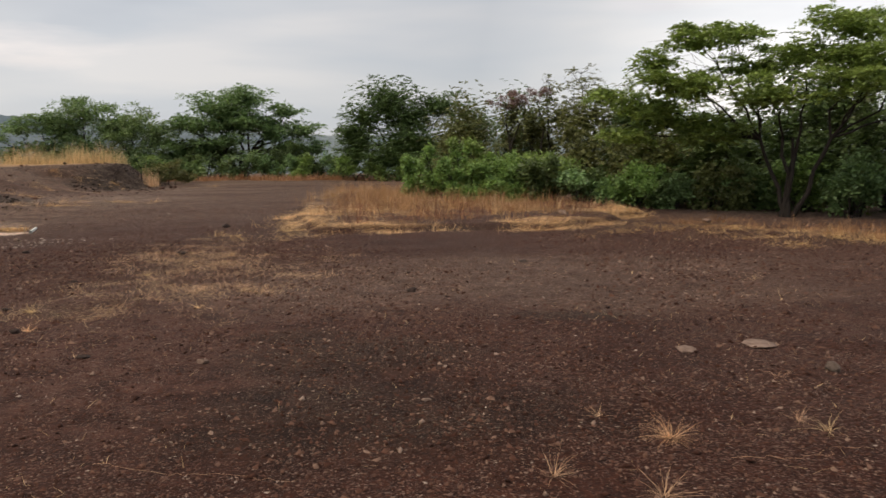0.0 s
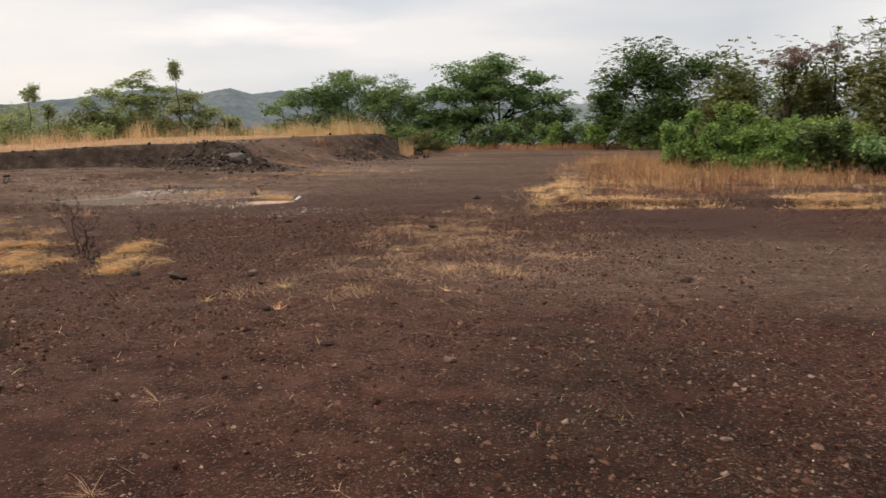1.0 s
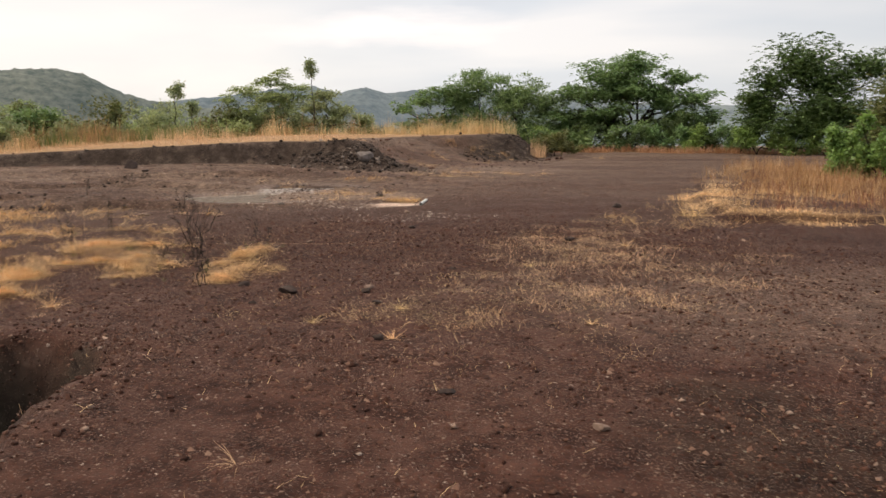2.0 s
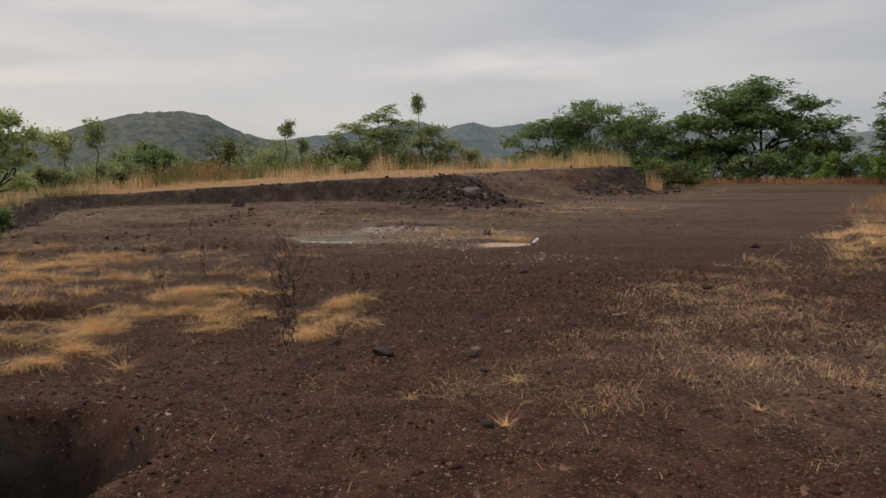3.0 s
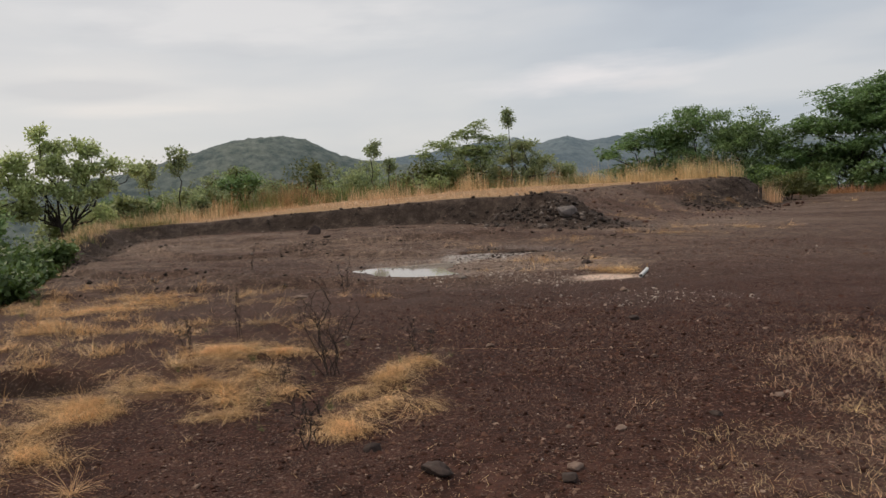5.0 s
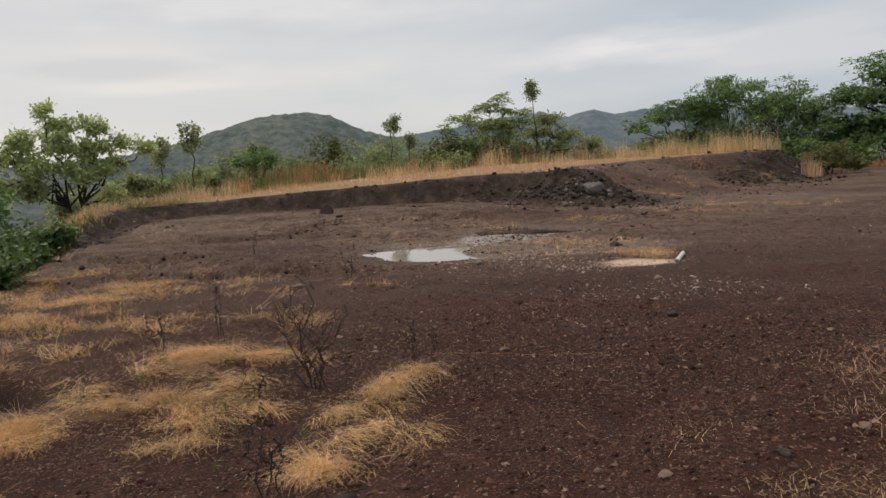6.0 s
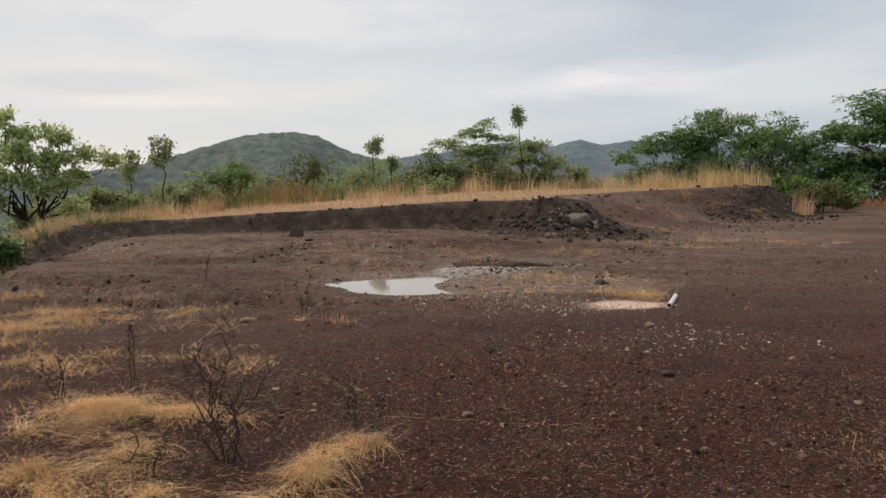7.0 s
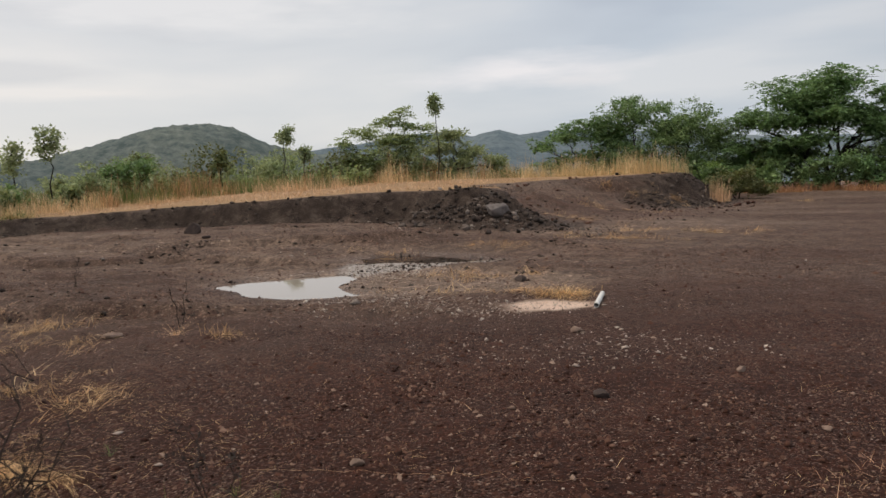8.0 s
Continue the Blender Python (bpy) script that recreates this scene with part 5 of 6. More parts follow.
for x, y, r, n, label in [(1.19, 4.02, 0.2, 130, "spiky golden dry grass tuft on gravel"), (2.05, 4.08, 0.17, 40, "thin dry grass tuft on gravel"), (1.95, 4.25, 0.15, 30, "thin dry grass tuft on gravel"),
                          (0.87, 4.34, 0.13, 22, "small dry grass tuft on gravel"), (0.5, 3.55, 0.2, 40, "flattened dry grass tuft on gravel"), (0.95, 3.3, 0.2, 50, "flattened dry grass tuft on gravel"),
                          (2.2, 5.1, 0.14, 24, "small dry grass tuft on gravel"), (-6.55, 6.2, 0.24, 120, "golden tuft of straw on bare soil"), (-6.75, 7.0, 0.13, 36, "small reddish dry tuft on bare soil"),
                          (-3.05, 4.45, 0.16, 40, "yellow-green grass tuft on gravel"), (-2.6, 3.4, 0.15, 40, "thin dry grass tuft on gravel"), (-3.9, 3.35, 0.2, 60, "dry grass tuft at the rim of the pit"),
                          (-3.42, 6.45, 0.13, 80, "yellow tuft of dry grass"), (-3.6, 9.6, 0.14, 60, "yellow tuft of dry grass"), (-2.1, 8.3, 0.18, 46, "upright dry grass tuft"),
                          (-10.4, 11.6, 0.3, 60, "dry tuft with long stalks"), (-13.2, 10.3, 0.3, 80, "dry tuft near the brink"), (-6.3, 5.9, 0.14, 40, "low tuft of straw on bare soil"), (3.6, 9.2, 0.2, 40, "thin dry grass tuft"), (-3.8, 7.25, 0.17, 95, "golden tuft of dry grass on gravel"), (-3.0, 11.2, 0.2, 80, "golden tuft of dry grass on gravel"), (-4.2, 6.6, 0.13, 60, "golden tuft of dry grass on gravel"), (-2.3, 7.4, 0.14, 60, "golden tuft of dry grass on gravel")]:
    build_tuft(x, y, r, n, label, STRAW if n > 55 else PALE_STRAW)
for x, y, r, n in [(-14.6, 9.3, 0.4, 60), (-13.6, 8.7, 0.25, 40), (-6.5, 7.95, 0.18, 34), (-6.95, 9.1, 0.14, 24), (-8.3, 8.6, 0.2, 30), (-15.6, 9.5, 0.5, 70)]:
    build_tuft(x, y, r, n, "small green weed growing through straw", GREEN_BLADE, (30, 85))
for k in range(14):
    build_tuft(rng.uniform(-13, -6.4), rng.uniform(7.0, 9.6), rng.uniform(0.07, 0.14), 16, "small green weed growing through straw", GREEN_BLADE, (30, 85))


# ---- dead shrubs ----
def dead_shrub(x, y, tall, wide, stems, label, lean=0.0, curl=0.07, thick=0.005, withered=0):
    e = thing("dead_shrub", pose(x, y, z_at(x, y)), label, "shrub", "dead shrubs")
    for k in range(stems):
        a = rng.uniform(0, 6.28)
        tip = (math.cos(a) * wide * rng.uniform(0.5, 1) + lean, math.sin(a) * wide * rng.uniform(0.4, 1), tall * rng.uniform(0.6, 1))
        p = bent((rng.normal(0, 0.03), rng.normal(0, 0.03), -0.02), tip, 0.12, 8, curl)
        pieces = [tube(p, np.linspace(thick, thick * 0.35, 8), 5)]
        joints = list(p[3:])
        for j in range(6):
            s = p[2 + j % 5]
            q = bent(s, s + np.array([rng.normal(0, wide * 0.4), rng.normal(0, wide * 0.4), rng.uniform(-0.05, 0.28) * tall]), 0.1, 6, 0.11)
            pieces.append(tube(q, np.linspace(thick * 0.6, 0.0012, 6), 3))
            joints += list(q[2:])
        v, f = join(pieces)
        stem = link_part("stem", mesh_np("stem", v, f, DEAD, True), e)
        if withered:
            at = np.array(joints)[rng.integers(0, len(joints), withered)]
            v, f = leaves(at, rng.normal(size=(withered, 3)), rng.uniform(0.015, 0.035, withered), rng.uniform(0.005, 0.01, withered))
            link_part("withered_leaves", mesh_np("withered_leaves", v, f, DEAD), stem, "curled dry brown leaves")


dead_shrub(-7.27, 8.66, 0.8, 0.36, 8, "dark leafless shrub among straw", -0.05, 0.12, 0.0052)
dead_shrub(-5.98, 7.34, 0.44, 0.16, 3, "crooked dead twig standing in gravel", -0.05, 0.12, 0.0048, 34)
dead_shrub(-7.36, 8.24, 0.26, 0.32, 3, "low dark dead shrub among straw", -0.15, 0.09, 0.005)
dead_shrub(-9.05, 9.0, 0.62, 0.05, 3, "straight dead stalks in straw", 0, 0.03, 0.003, 14)
dead_shrub(-6.9, 9.3, 0.36, 0.16, 3, "small dead weed in straw", 0.0, 0.1, 0.004, 30)
dead_shrub(-9.3, 8.55, 0.4, 0.12, 3, "dark withered weed in straw", 0.0, 0.07, 0.004, 18)
dead_shrub(-10.6, 11.8, 0.55, 0.12, 2, "thin dry stalks on the western floor")
dead_shrub(-13.7, 12.5, 0.5, 0.15, 2, "thin dry stalks by the ledge")


# ---- trees ----
def build_tree(name, x, y, face, blobs, leaf, leaf_len, count, label, trunk=0.12, stems=1, fork=0.35, kind_of="broad", base=None, group="trees", twigs=5, aspect=0.3, category="tree", bare=0.0, clump=1.15, wander=0.08, splay=0.16, core=1.0, tilt=0.1):
    """blobs: centres and radii of the crown's masses, seen from the clearing: across, away, up, width, depth, height."""
    z0 = z_at(x, y) if base is None else base
    e = thing(name, pose(x, y, z0, 0, 0, face), label, category, group)
    cen, axes, size = [], [], []
    vol = np.array([b[3] * b[5] for b in blobs])
    tall = max(b[2] for b in blobs)
    roots = [np.array([rng.normal(0, trunk * 1.2), rng.normal(0, trunk * 1.2), -0.15]) for _ in range(stems)]
    forks, trunks = [], []
    for k, r in enumerate(roots):
        lean = np.array([rng.normal(0, tilt) * tall + (k - (stems - 1) / 2) * splay * tall, rng.normal(0, 0.08) * tall, fork * tall])
        p = bent(r, lean, 0.0, 6, 0.06)
        trunks.append(link_part("trunk", mesh_np("trunk", *tube(p, np.linspace(trunk * 1.15, trunk * 0.72, 6), 7), BARK, True), e))
        forks.append(p[-1])
    for b, share in zip(blobs, vol / vol.sum()):
        c, rad = np.array(b[:3]), np.array(b[3:6])
        wood = []
        nearest = int(np.argmin([np.linalg.norm(c - q) for q in forks]))
        start = forks[nearest]
        if c[2] > 0.3 * tall or len(blobs) < 3:
            limb = bent(start, c - np.array([0, 0, rad[2] * 0.3]), 0.05, 7, wander)
            wood.append(tube(limb, np.linspace(trunk * 0.6, trunk * 0.16, 7), 5))
        else:
            limb = bent(np.array([c[0], c[1], -0.1]), c, 0.0, 5, 0.1)
            wood.append(tube(limb, np.linspace(trunk * 0.35, trunk * 0.12, 5), 5))
        tips = []
        for k in range(twigs):
            d = unit(rng.normal(size=3) * np.array([1, 1, 0.8]) + np.array([0, 0, 0.35]))
            tip = c + d * rad * rng.uniform(0.6, 0.98)
            s = limb[rng.integers(3, len(limb))]
            q = bent(s, tip, 0.06, 5, 0.12)
            wood.append(tube(q, np.linspace(trunk * 0.14, trunk * 0.035, 5), 3))
            tips += [q[2], q[3], q[4]]
        link_part("limb", mesh_np("limb", *join(wood), BARK, True), trunks[nearest])
        # sub-masses over the blob; leaves lie on the outer shell of each, so that light and gaps fall between them
        n = int(count * share * 0.43)
        subs = int(np.clip(rad[0] * rad[2] * 19, 6, 48))
        d = unit(rng.normal(size=(subs, 3)) + np.array([0, -0.15, 0.3]))
        sc = c + d * rad * (rng.uniform(0.35, 0.92, subs) ** 0.7)[:, None]
        sc = np.concatenate([sc, np.array(tips)[rng.integers(0, len(tips), max(subs // 4, 2))]])
        if bare:
            sc = sc[rng.uniform(size=len(sc)) > bare]
        sr = rng.uniform(0.22, 0.42, len(sc)) * (rad[0] * rad[2]) ** 0.5 * clump
        which = rng.integers(0, len(sc), max(n // 9, 4))
        od = unit(rng.normal(size=(len(which), 3)) + np.array([0, 0, 0.8]))
        g = sc[which] + od * (sr[which] * rng.uniform(0.55, 1.05, len(which)))[:, None] * np.array([1.25, 1.25, 0.52])
        m = len(g)
        per = 9
        out_dir = od
        cc = np.repeat(g, per, 0)
        if kind_of == "feather":
            axis = unit(np.repeat(unit(out_dir * np.array([1, 1, 0.3]) + rng.normal(0, 0.45, (m, 3)) * np.array([1, 1, 0.35])), per, 0))
            along = np.tile(np.linspace(0, 1, per), m)
            cc = cc + axis * (along * leaf_len * 2.2)[:, None] - np.array([0, 0, 1]) * (along ** 2 * leaf_len * 0.6)[:, None]
            sidew = unit(np.cross(axis, np.array([0, 0, 1.0])))
            flip = np.where(np.tile(np.arange(per) % 2, m) == 0, 1.0, -1.0)[:, None]
            ax = unit(sidew * flip + axis * 0.5 + rng.normal(0, 0.2, (m * per, 3)))
        else:
            cc = cc + rng.normal(0, leaf_len * 0.6, (m * per, 3))
            ax = unit(np.repeat(out_dir * np.array([1, 1, 0.4]), per, 0) * 0.8 + rng.normal(0, 0.55, (m * per, 3)) - np.array([0, 0, 0.3]))
        cen.append(cc)
        axes.append(ax)
        size.append(leaf_len * rng.uniform(0.6, 1.2, m * per))
        deep = int(count * share * 0.05 * core)
        if deep:
            dd = unit(rng.normal(size=(deep, 3))) * rng.uniform(0, 0.62, (deep, 1))
            cen.append(c + dd * rad)
            axes.append(unit(rng.normal(size=(deep, 3)) * np.array([1, 1, 0.5])))
            size.append(leaf_len * rng.uniform(1.5, 2.4, deep))
    cc, ax, ll = np.concatenate(cen), np.concatenate(axes), np.concatenate(size)
    v, f = leaves(cc, ax, ll, ll * aspect)
    link_part("crown", mesh_np("crown", v, f, leaf), e)
    return e


def bush_blobs(w, h, n, low=0.35):
    bl = []
    for k in range(n):
        r = w * rng.uniform(0.28, 0.5)
        bl.append((rng.uniform(-0.7, 0.7) * w, rng.uniform(-0.4, 0.4) * w, h * rng.uniform(low, 0.72), r, r * 0.9, h * rng.uniform(0.22, 0.34)))
    return bl


# round-headed tree at the far end of the clearing
build_tree("broadleaf_tree", -10.6, 42.0, 13.5, [(-0.9, 0, 3.65, 2.6, 2.2, 0.85), (0.4, 0.3, 4.15, 1.7, 1.6, 0.6), (-2.8, 0, 2.8, 1.1, 1.1, 0.5), (2.4, 0.2, 3.5, 1.1, 1.0, 0.5), (3.2, 0, 2.5, 1.2, 1.2, 0.55), (-1.9, -0.9, 2.6, 1.3, 0.9, 0.45),
           (0.3, -1.0, 2.9, 1.5, 1.0, 0.5), (1.7, -0.8, 2.3, 1.2, 0.9, 0.5), (-0.6, -1.2, 1.9, 1.5, 0.8, 0.45), (-3.2, -0.2, 1.7, 0.9, 0.9, 0.45), (3.9, 0, 1.5, 1.0, 1.0, 0.5), (-0.6, 0.2, 2.8, 2.2, 1.6, 0.8), (1.5, 0.2, 2.8, 1.6, 1.3, 0.7), (2.6, -0.3, 1.6, 1.2, 1.0, 0.6), (-1.9, 0, 1.5, 1.3, 1.0, 0.6)], LEAF_MID, 0.088, 135000, "round-headed green broadleaf tree at the clearing's end", 0.12, 3, 0.3, "feather", twigs=7, base=-0.05, core=1.6, aspect=0.36)
# lower foliage in darker leaves: the crown's shade is put into their colour
for x, y, w, h in [(-12.6, 41.8, 1.7, 2.5), (-10.8, 42.6, 2.0, 2.8), (-8.6, 41.6, 1.8, 2.4), (-7.2, 42.2, 1.3, 1.8), (-13.9, 42.4, 1.2, 1.8)]:
    build_tree("shrub", x, y, 13, bush_blobs(w, h, 9, 0.12), LEAF_DARK, 0.12, 9000, "shrub under a round-headed tree, leaves darkened for its shade", 0.04, 3, 0.3, category="shrub", group="shrubs", base=-0.05)
build_tree("broadleaf_tree", -2.1, 39.5, 2.5, [(-0.5, 0, 3.75, 1.9, 1.8, 1.2), (2.0, 0.3, 3.6, 1.7, 1.6, 0.9), (0.4, 0.2, 2.9, 2.0, 1.5, 1.0), (-2.0, 0, 1.9, 1.1, 1.1, 1.1), (0.3, -0.3, 1.7, 2.0, 1.6, 1.2), (-2.7, -0.2, 0.8, 0.8, 0.8, 0.7), (3.6, 0, 2.4, 1.6, 1.4, 1.2), (2.4, -0.5, 1.2, 1.7, 1.2, 1.1), (-0.6, -1.3, 1.0, 1.7, 0.8, 0.9), (0.9, -1.3, 1.6, 1.4, 0.8, 0.9), (-1.7, 0.1, 3.0, 1.2, 1.1, 0.8), (-2.4, 0, 2.3, 0.9, 0.9, 0.7), (-2.2, -0.3, 1.3, 1.1, 0.9, 0.7)],
           LEAF_DARK, 0.09, 135000, "dense dark green broadleaf tree beside a gap in the scrub", 0.12, 2, 0.3, "feather", base=-0.05, core=2.0, aspect=0.36)
# trees behind the terrace grass
build_tree("umbrella_tree", -20.0, 39.9, 26, [(-0.9, 0, 2.2, 1.5, 1.2, 0.45), (0.3, 0, 2.7, 1.5, 1.3, 0.55), (1.3, 0, 2.0, 1.2, 1.0, 0.6), (0.2, 0, 1.3, 1.3, 1.0, 0.6), (-1.2, 0, 0.9, 1.2, 1.0, 0.6), (1.2, 0, 0.8, 1.2, 1.0, 0.6), (-2.0, 0, 1.8, 0.9, 0.8, 0.35)], LEAF_MID, 0.09, 40000, "flat-topped green tree behind golden grass", 0.06, 2, 0.35, "feather", base=0.3, aspect=0.36)
build_tree("broadleaf_tree", -17.9, 40.6, 23, [(0, 0, 2.9, 1.4, 1.2, 0.9), (-1.1, 0, 2.3, 1.1, 1.0, 0.8), (1.2, 0, 2.4, 1.2, 1.0, 0.9), (0.1, 0, 1.3, 1.7, 1.2, 0.8), (-0.3, 0, 3.6, 0.5, 0.5, 0.3), (-1.0, -0.3, 0.6, 1.3, 1.0, 0.6), (1.1, -0.3, 0.7, 1.3, 1.0, 0.6)], LEAF_MID, 0.105, 38000, "leafy green tree with ragged top behind golden grass", 0.06, 2, 0.35, base=0.3)
build_tree("broadleaf_tree", -15.6, 41.0, 19, [(0, 0, 2.6, 1.3, 1.1, 0.8), (-0.9, 0, 1.9, 1.1, 1.0, 0.8), (1.0, 0, 1.8, 1.2, 1.0, 0.9), (0.3, 0, 0.9, 1.5, 1.0, 0.7), (-1.0, -0.3, 0.5, 1.1, 0.9, 0.5), (1.3, -0.3, 0.5, 1.1, 0.9, 0.5)], LEAF_MID, 0.105, 34000, "green leafy tree beside the round-headed tree", 0.09, 2, 0.35, base=0.3)
build_tree("shrub", -11.8, 34.3, 15, [(0, 0, 0.3, 0.6, 0.4, 0.2), (0.6, 0, 0.45, 0.45, 0.4, 0.2), (-0.4, 0, 0.55, 0.4, 0.3, 0.22), (0.2, 0, 0.8, 0.35, 0.3, 0.16), (0.9, 0.2, 0.25, 0.5, 0.4, 0.2)], LEAF_OLIVE, 0.08, 8000, "low olive shrub before the end of the bank", 0.02, 3, 0.3, category="shrub", group="shrubs")
build_tree("shrub", -12.4, 35.3, 15, bush_blobs(0.9, 1.2, 6, 0.12), LEAF_OLIVE, 0.1, 2600, "low olive shrub at the end of the bank", 0.04, 2, 0.3, category="shrub", group="shrubs")
build_tree("shrub", -13.8, 37.0, 15, bush_blobs(1.1, 1.6, 6, 0.12), LEAF_DARK, 0.12, 3000, "dark green shrub behind the bank end", 0.04, 2, 0.3, category="shrub", group="shrubs")
for k, (x, y, w, h) in enumerate([(-8.2, 40.2, 1.2, 1.3), (-6.6, 40.4, 1.2, 1.2), (-5.2, 40.2, 1.1, 1.2), (-9.8, 40.0, 1.2, 1.5), (-4.2, 38.6, 1.0, 1.2), (-11.6, 40.2, 1.2, 1.6), (-13.2, 40.4, 1.1, 1.6), (-2.6, 37.8, 1.1, 1.4), (-1.0, 37.6, 1.2, 1.6), (0.6, 37.4, 1.2, 1.6), (-14.6, 39.6, 1.0, 1.3)]):
    build_tree("shrub", x, y, 10, bush_blobs(w, h, 7, 0.12), LEAF_BRIGHT if k % 3 == 1 else LEAF_MID, 0.12, 4200, "low green shrub at the foot of the far trees", 0.03, 2, 0.3, category="shrub", group="shrubs", base=0.0)
# feathery tree and thin crowned saplings behind the terrace
build_tree("feathery_tree", -28.3, 36.9, 40, [(-0.3, 0, 3.1, 1.0, 0.8, 0.4), (0.2, 0, 3.65, 0.6, 0.5, 0.25), (-1.5, 0, 2.75, 0.95, 0.8, 0.35), (-2.6, 0, 2.3, 0.7, 0.7, 0.25), (1.1, 0, 2.9, 0.8, 0.6, 0.35), (-0.7, -0.2, 2.3, 1.3, 0.9, 0.4), (0.7, 0, 2.2, 1.1, 0.8, 0.45), (1.8, 0, 2.5, 0.6, 0.6, 0.25), (-1.6, 0, 1.6, 1.2, 0.9, 0.5), (0.4, 0, 1.5, 1.4, 1.0, 0.5), (-0.4, 0, 0.8, 1.8, 1.0, 0.5)], LEAF_FEATHER, 0.10, 56000, "feathery pale green tree with an airy crown", 0.04, 3, 0.35, "feather", base=0.4, core=0.2, twigs=7, clump=1.35)
build_tree("broadleaf_tree", -25.6, 37.6, 36, [(0, 0, 2.5, 0.7, 0.7, 0.5), (-0.8, 0, 1.8, 0.9, 0.8, 0.5), (0.9, 0, 1.7, 0.9, 0.8, 0.5), (1.9, 0, 1.1, 0.8, 0.8, 0.5), (-1.5, 0, 1.0, 0.8, 0.8, 0.6), (0.2, 0, 0.9, 1.2, 0.8, 0.6)], LEAF_HAZE, 0.12, 18000, "grey-green bushy tree behind golden grass", 0.07, 2, 0.35, base=0.4)
for x, y, top, w, label in [(-24.8, 35.3, 4.5, 0.23, "thin tall sapling with a leafy tuft on a bare stem"), (-29.5, 30.8, 3.4, 0.30, "thin sapling with drooping leaf clumps"), (-28.8, 20.2, 3.1, 0.40, "thin sapling with a leafy head"), (-29.9, 19.6, 2.75, 0.44, "slim sapling with a small round head"), (-30.6, 33.0, 2.6, 0.22, "thin sapling above the tall grass"), (-32.2, 29.5, 2.4, 0.2, "thin sapling above the tall grass")]:
    z0 = z_at(x, y)
    h = top - z0
    clumps = [(rng.uniform(-0.75, 0.75) * w, rng.uniform(-0.5, 0.5) * w, h - 0.14 - (w * 0.19 + 0.02) * k + rng.normal(0, 0.04), w * 0.6, w * 0.5, 0.16) for k in range(8)]
    build_tree("sapling", x, y, 45, clumps, LEAF_HAZE, 0.13, 1900, label, 0.022, 1, 0.9, group="saplings", twigs=2, category="sapling", tilt=0.015, core=0.0)
# scrub on the slope behind the terrace
for k in range(46):
    az, dist = 36 + 32 * (k + rng.uniform(0, 1)) / 46, rng.uniform(36, 60)
    x, y = -3 - math.sin(radians(az)) * dist, 5.4 + math.cos(radians(az)) * dist
    z0 = z_at(x, y)
    rise = rng.choice([0.0, 0.4, 0.8, 1.3, 1.8])
    top = 1.5 + dist * math.tan(radians(rise if az < 57 else 0.3 * rise - 0.4))
    h = top - z0
    blobs = [(rng.uniform(-1.4, 1.4), rng.uniform(-0.8, 0.8), h - rng.uniform(0.5, 2.6), rng.uniform(0.7, 1.4), 0.9, rng.uniform(0.4, 0.8)) for _ in range(7)]
    build_tree("scrub_tree", x, y, az, blobs, (LEAF_HAZE, LEAF_OLIVE, LEAF_HAZE, LEAF_FEATHER)[k % 4], 0.16, 4200, "grey-green scrub tree on the slope below the terrace", 0.06, 2, 0.5, group="scrub trees", base=z0, twigs=5)
for k in range(12):
    az, dist = 24 + 15 * (k + rng.uniform(0, 1)) / 12, rng.uniform(38, 48)
    x, y = -3 - math.sin(radians(az)) * dist, 5.4 + math.cos(radians(az)) * dist
    z0 = z_at(x, y)
    h = 1.5 + dist * math.tan(radians(rng.uniform(-0.3, 0.6))) - z0
    blobs = [(rng.uniform(-1.2, 1.2), rng.uniform(-0.8, 0.8), h - rng.uniform(0.4, 2.0), rng.uniform(0.6, 1.0), 0.9, rng.uniform(0.35, 0.6)) for _ in range(5)]
    build_tree("shrub", x, y, az, blobs, LEAF_HAZE if k % 2 else LEAF_OLIVE, 0.13, 5000, "green shrub behind the tall grass", 0.05, 2, 0.4, group="shrubs", category="shrub", base=z0, twigs=5)
# trees on the western brink
build_tree("crooked_tree", -26.6, 15.2, 68, [(-0.6, 0, 3.75, 0.3, 0.3, 0.2), (-0.25, 0.2, 3.3, 0.42, 0.4, 0.26), (0.45, 0, 3.35, 0.3, 0.3, 0.22), (0.78, 0.1, 3.2, 0.26, 0.26, 0.2), (-1.1, 0, 2.95, 0.5, 0.5, 0.3), (-0.1, -0.2, 2.75, 0.6, 0.5, 0.3), (0.6, 0, 2.6, 0.5, 0.5, 0.28), (1.35, 0, 2.75, 0.33, 0.3, 0.2), (1.9, 0, 2.65, 0.3, 0.3, 0.2),
           (-1.6, 0, 2.35, 0.6, 0.5, 0.34), (-0.7, -0.3, 2.15, 0.65, 0.5, 0.3), (0.3, -0.2, 1.95, 0.6, 0.5, 0.3), (1.1, 0.1, 2.05, 0.4, 0.4, 0.22), (-1.3, -0.2, 1.5, 0.6, 0.5, 0.3), (-2.1, 0, 1.6, 0.6, 0.5, 0.36), (-2.6, 0, 2.5, 0.5, 0.5, 0.36), (-2.3, 0, 3.1, 0.35, 0.3, 0.25), (0.9, 0.4, 1.3, 0.4, 0.5, 0.3)],
           LEAF_PALE, 0.14, 36000, "crooked open-crowned tree with pale green leaves on the brink", 0.058, 2, 0.27, base=-0.3, twigs=6, clump=1.12, core=0.0, tilt=0.02, splay=0.05, wander=0.14)
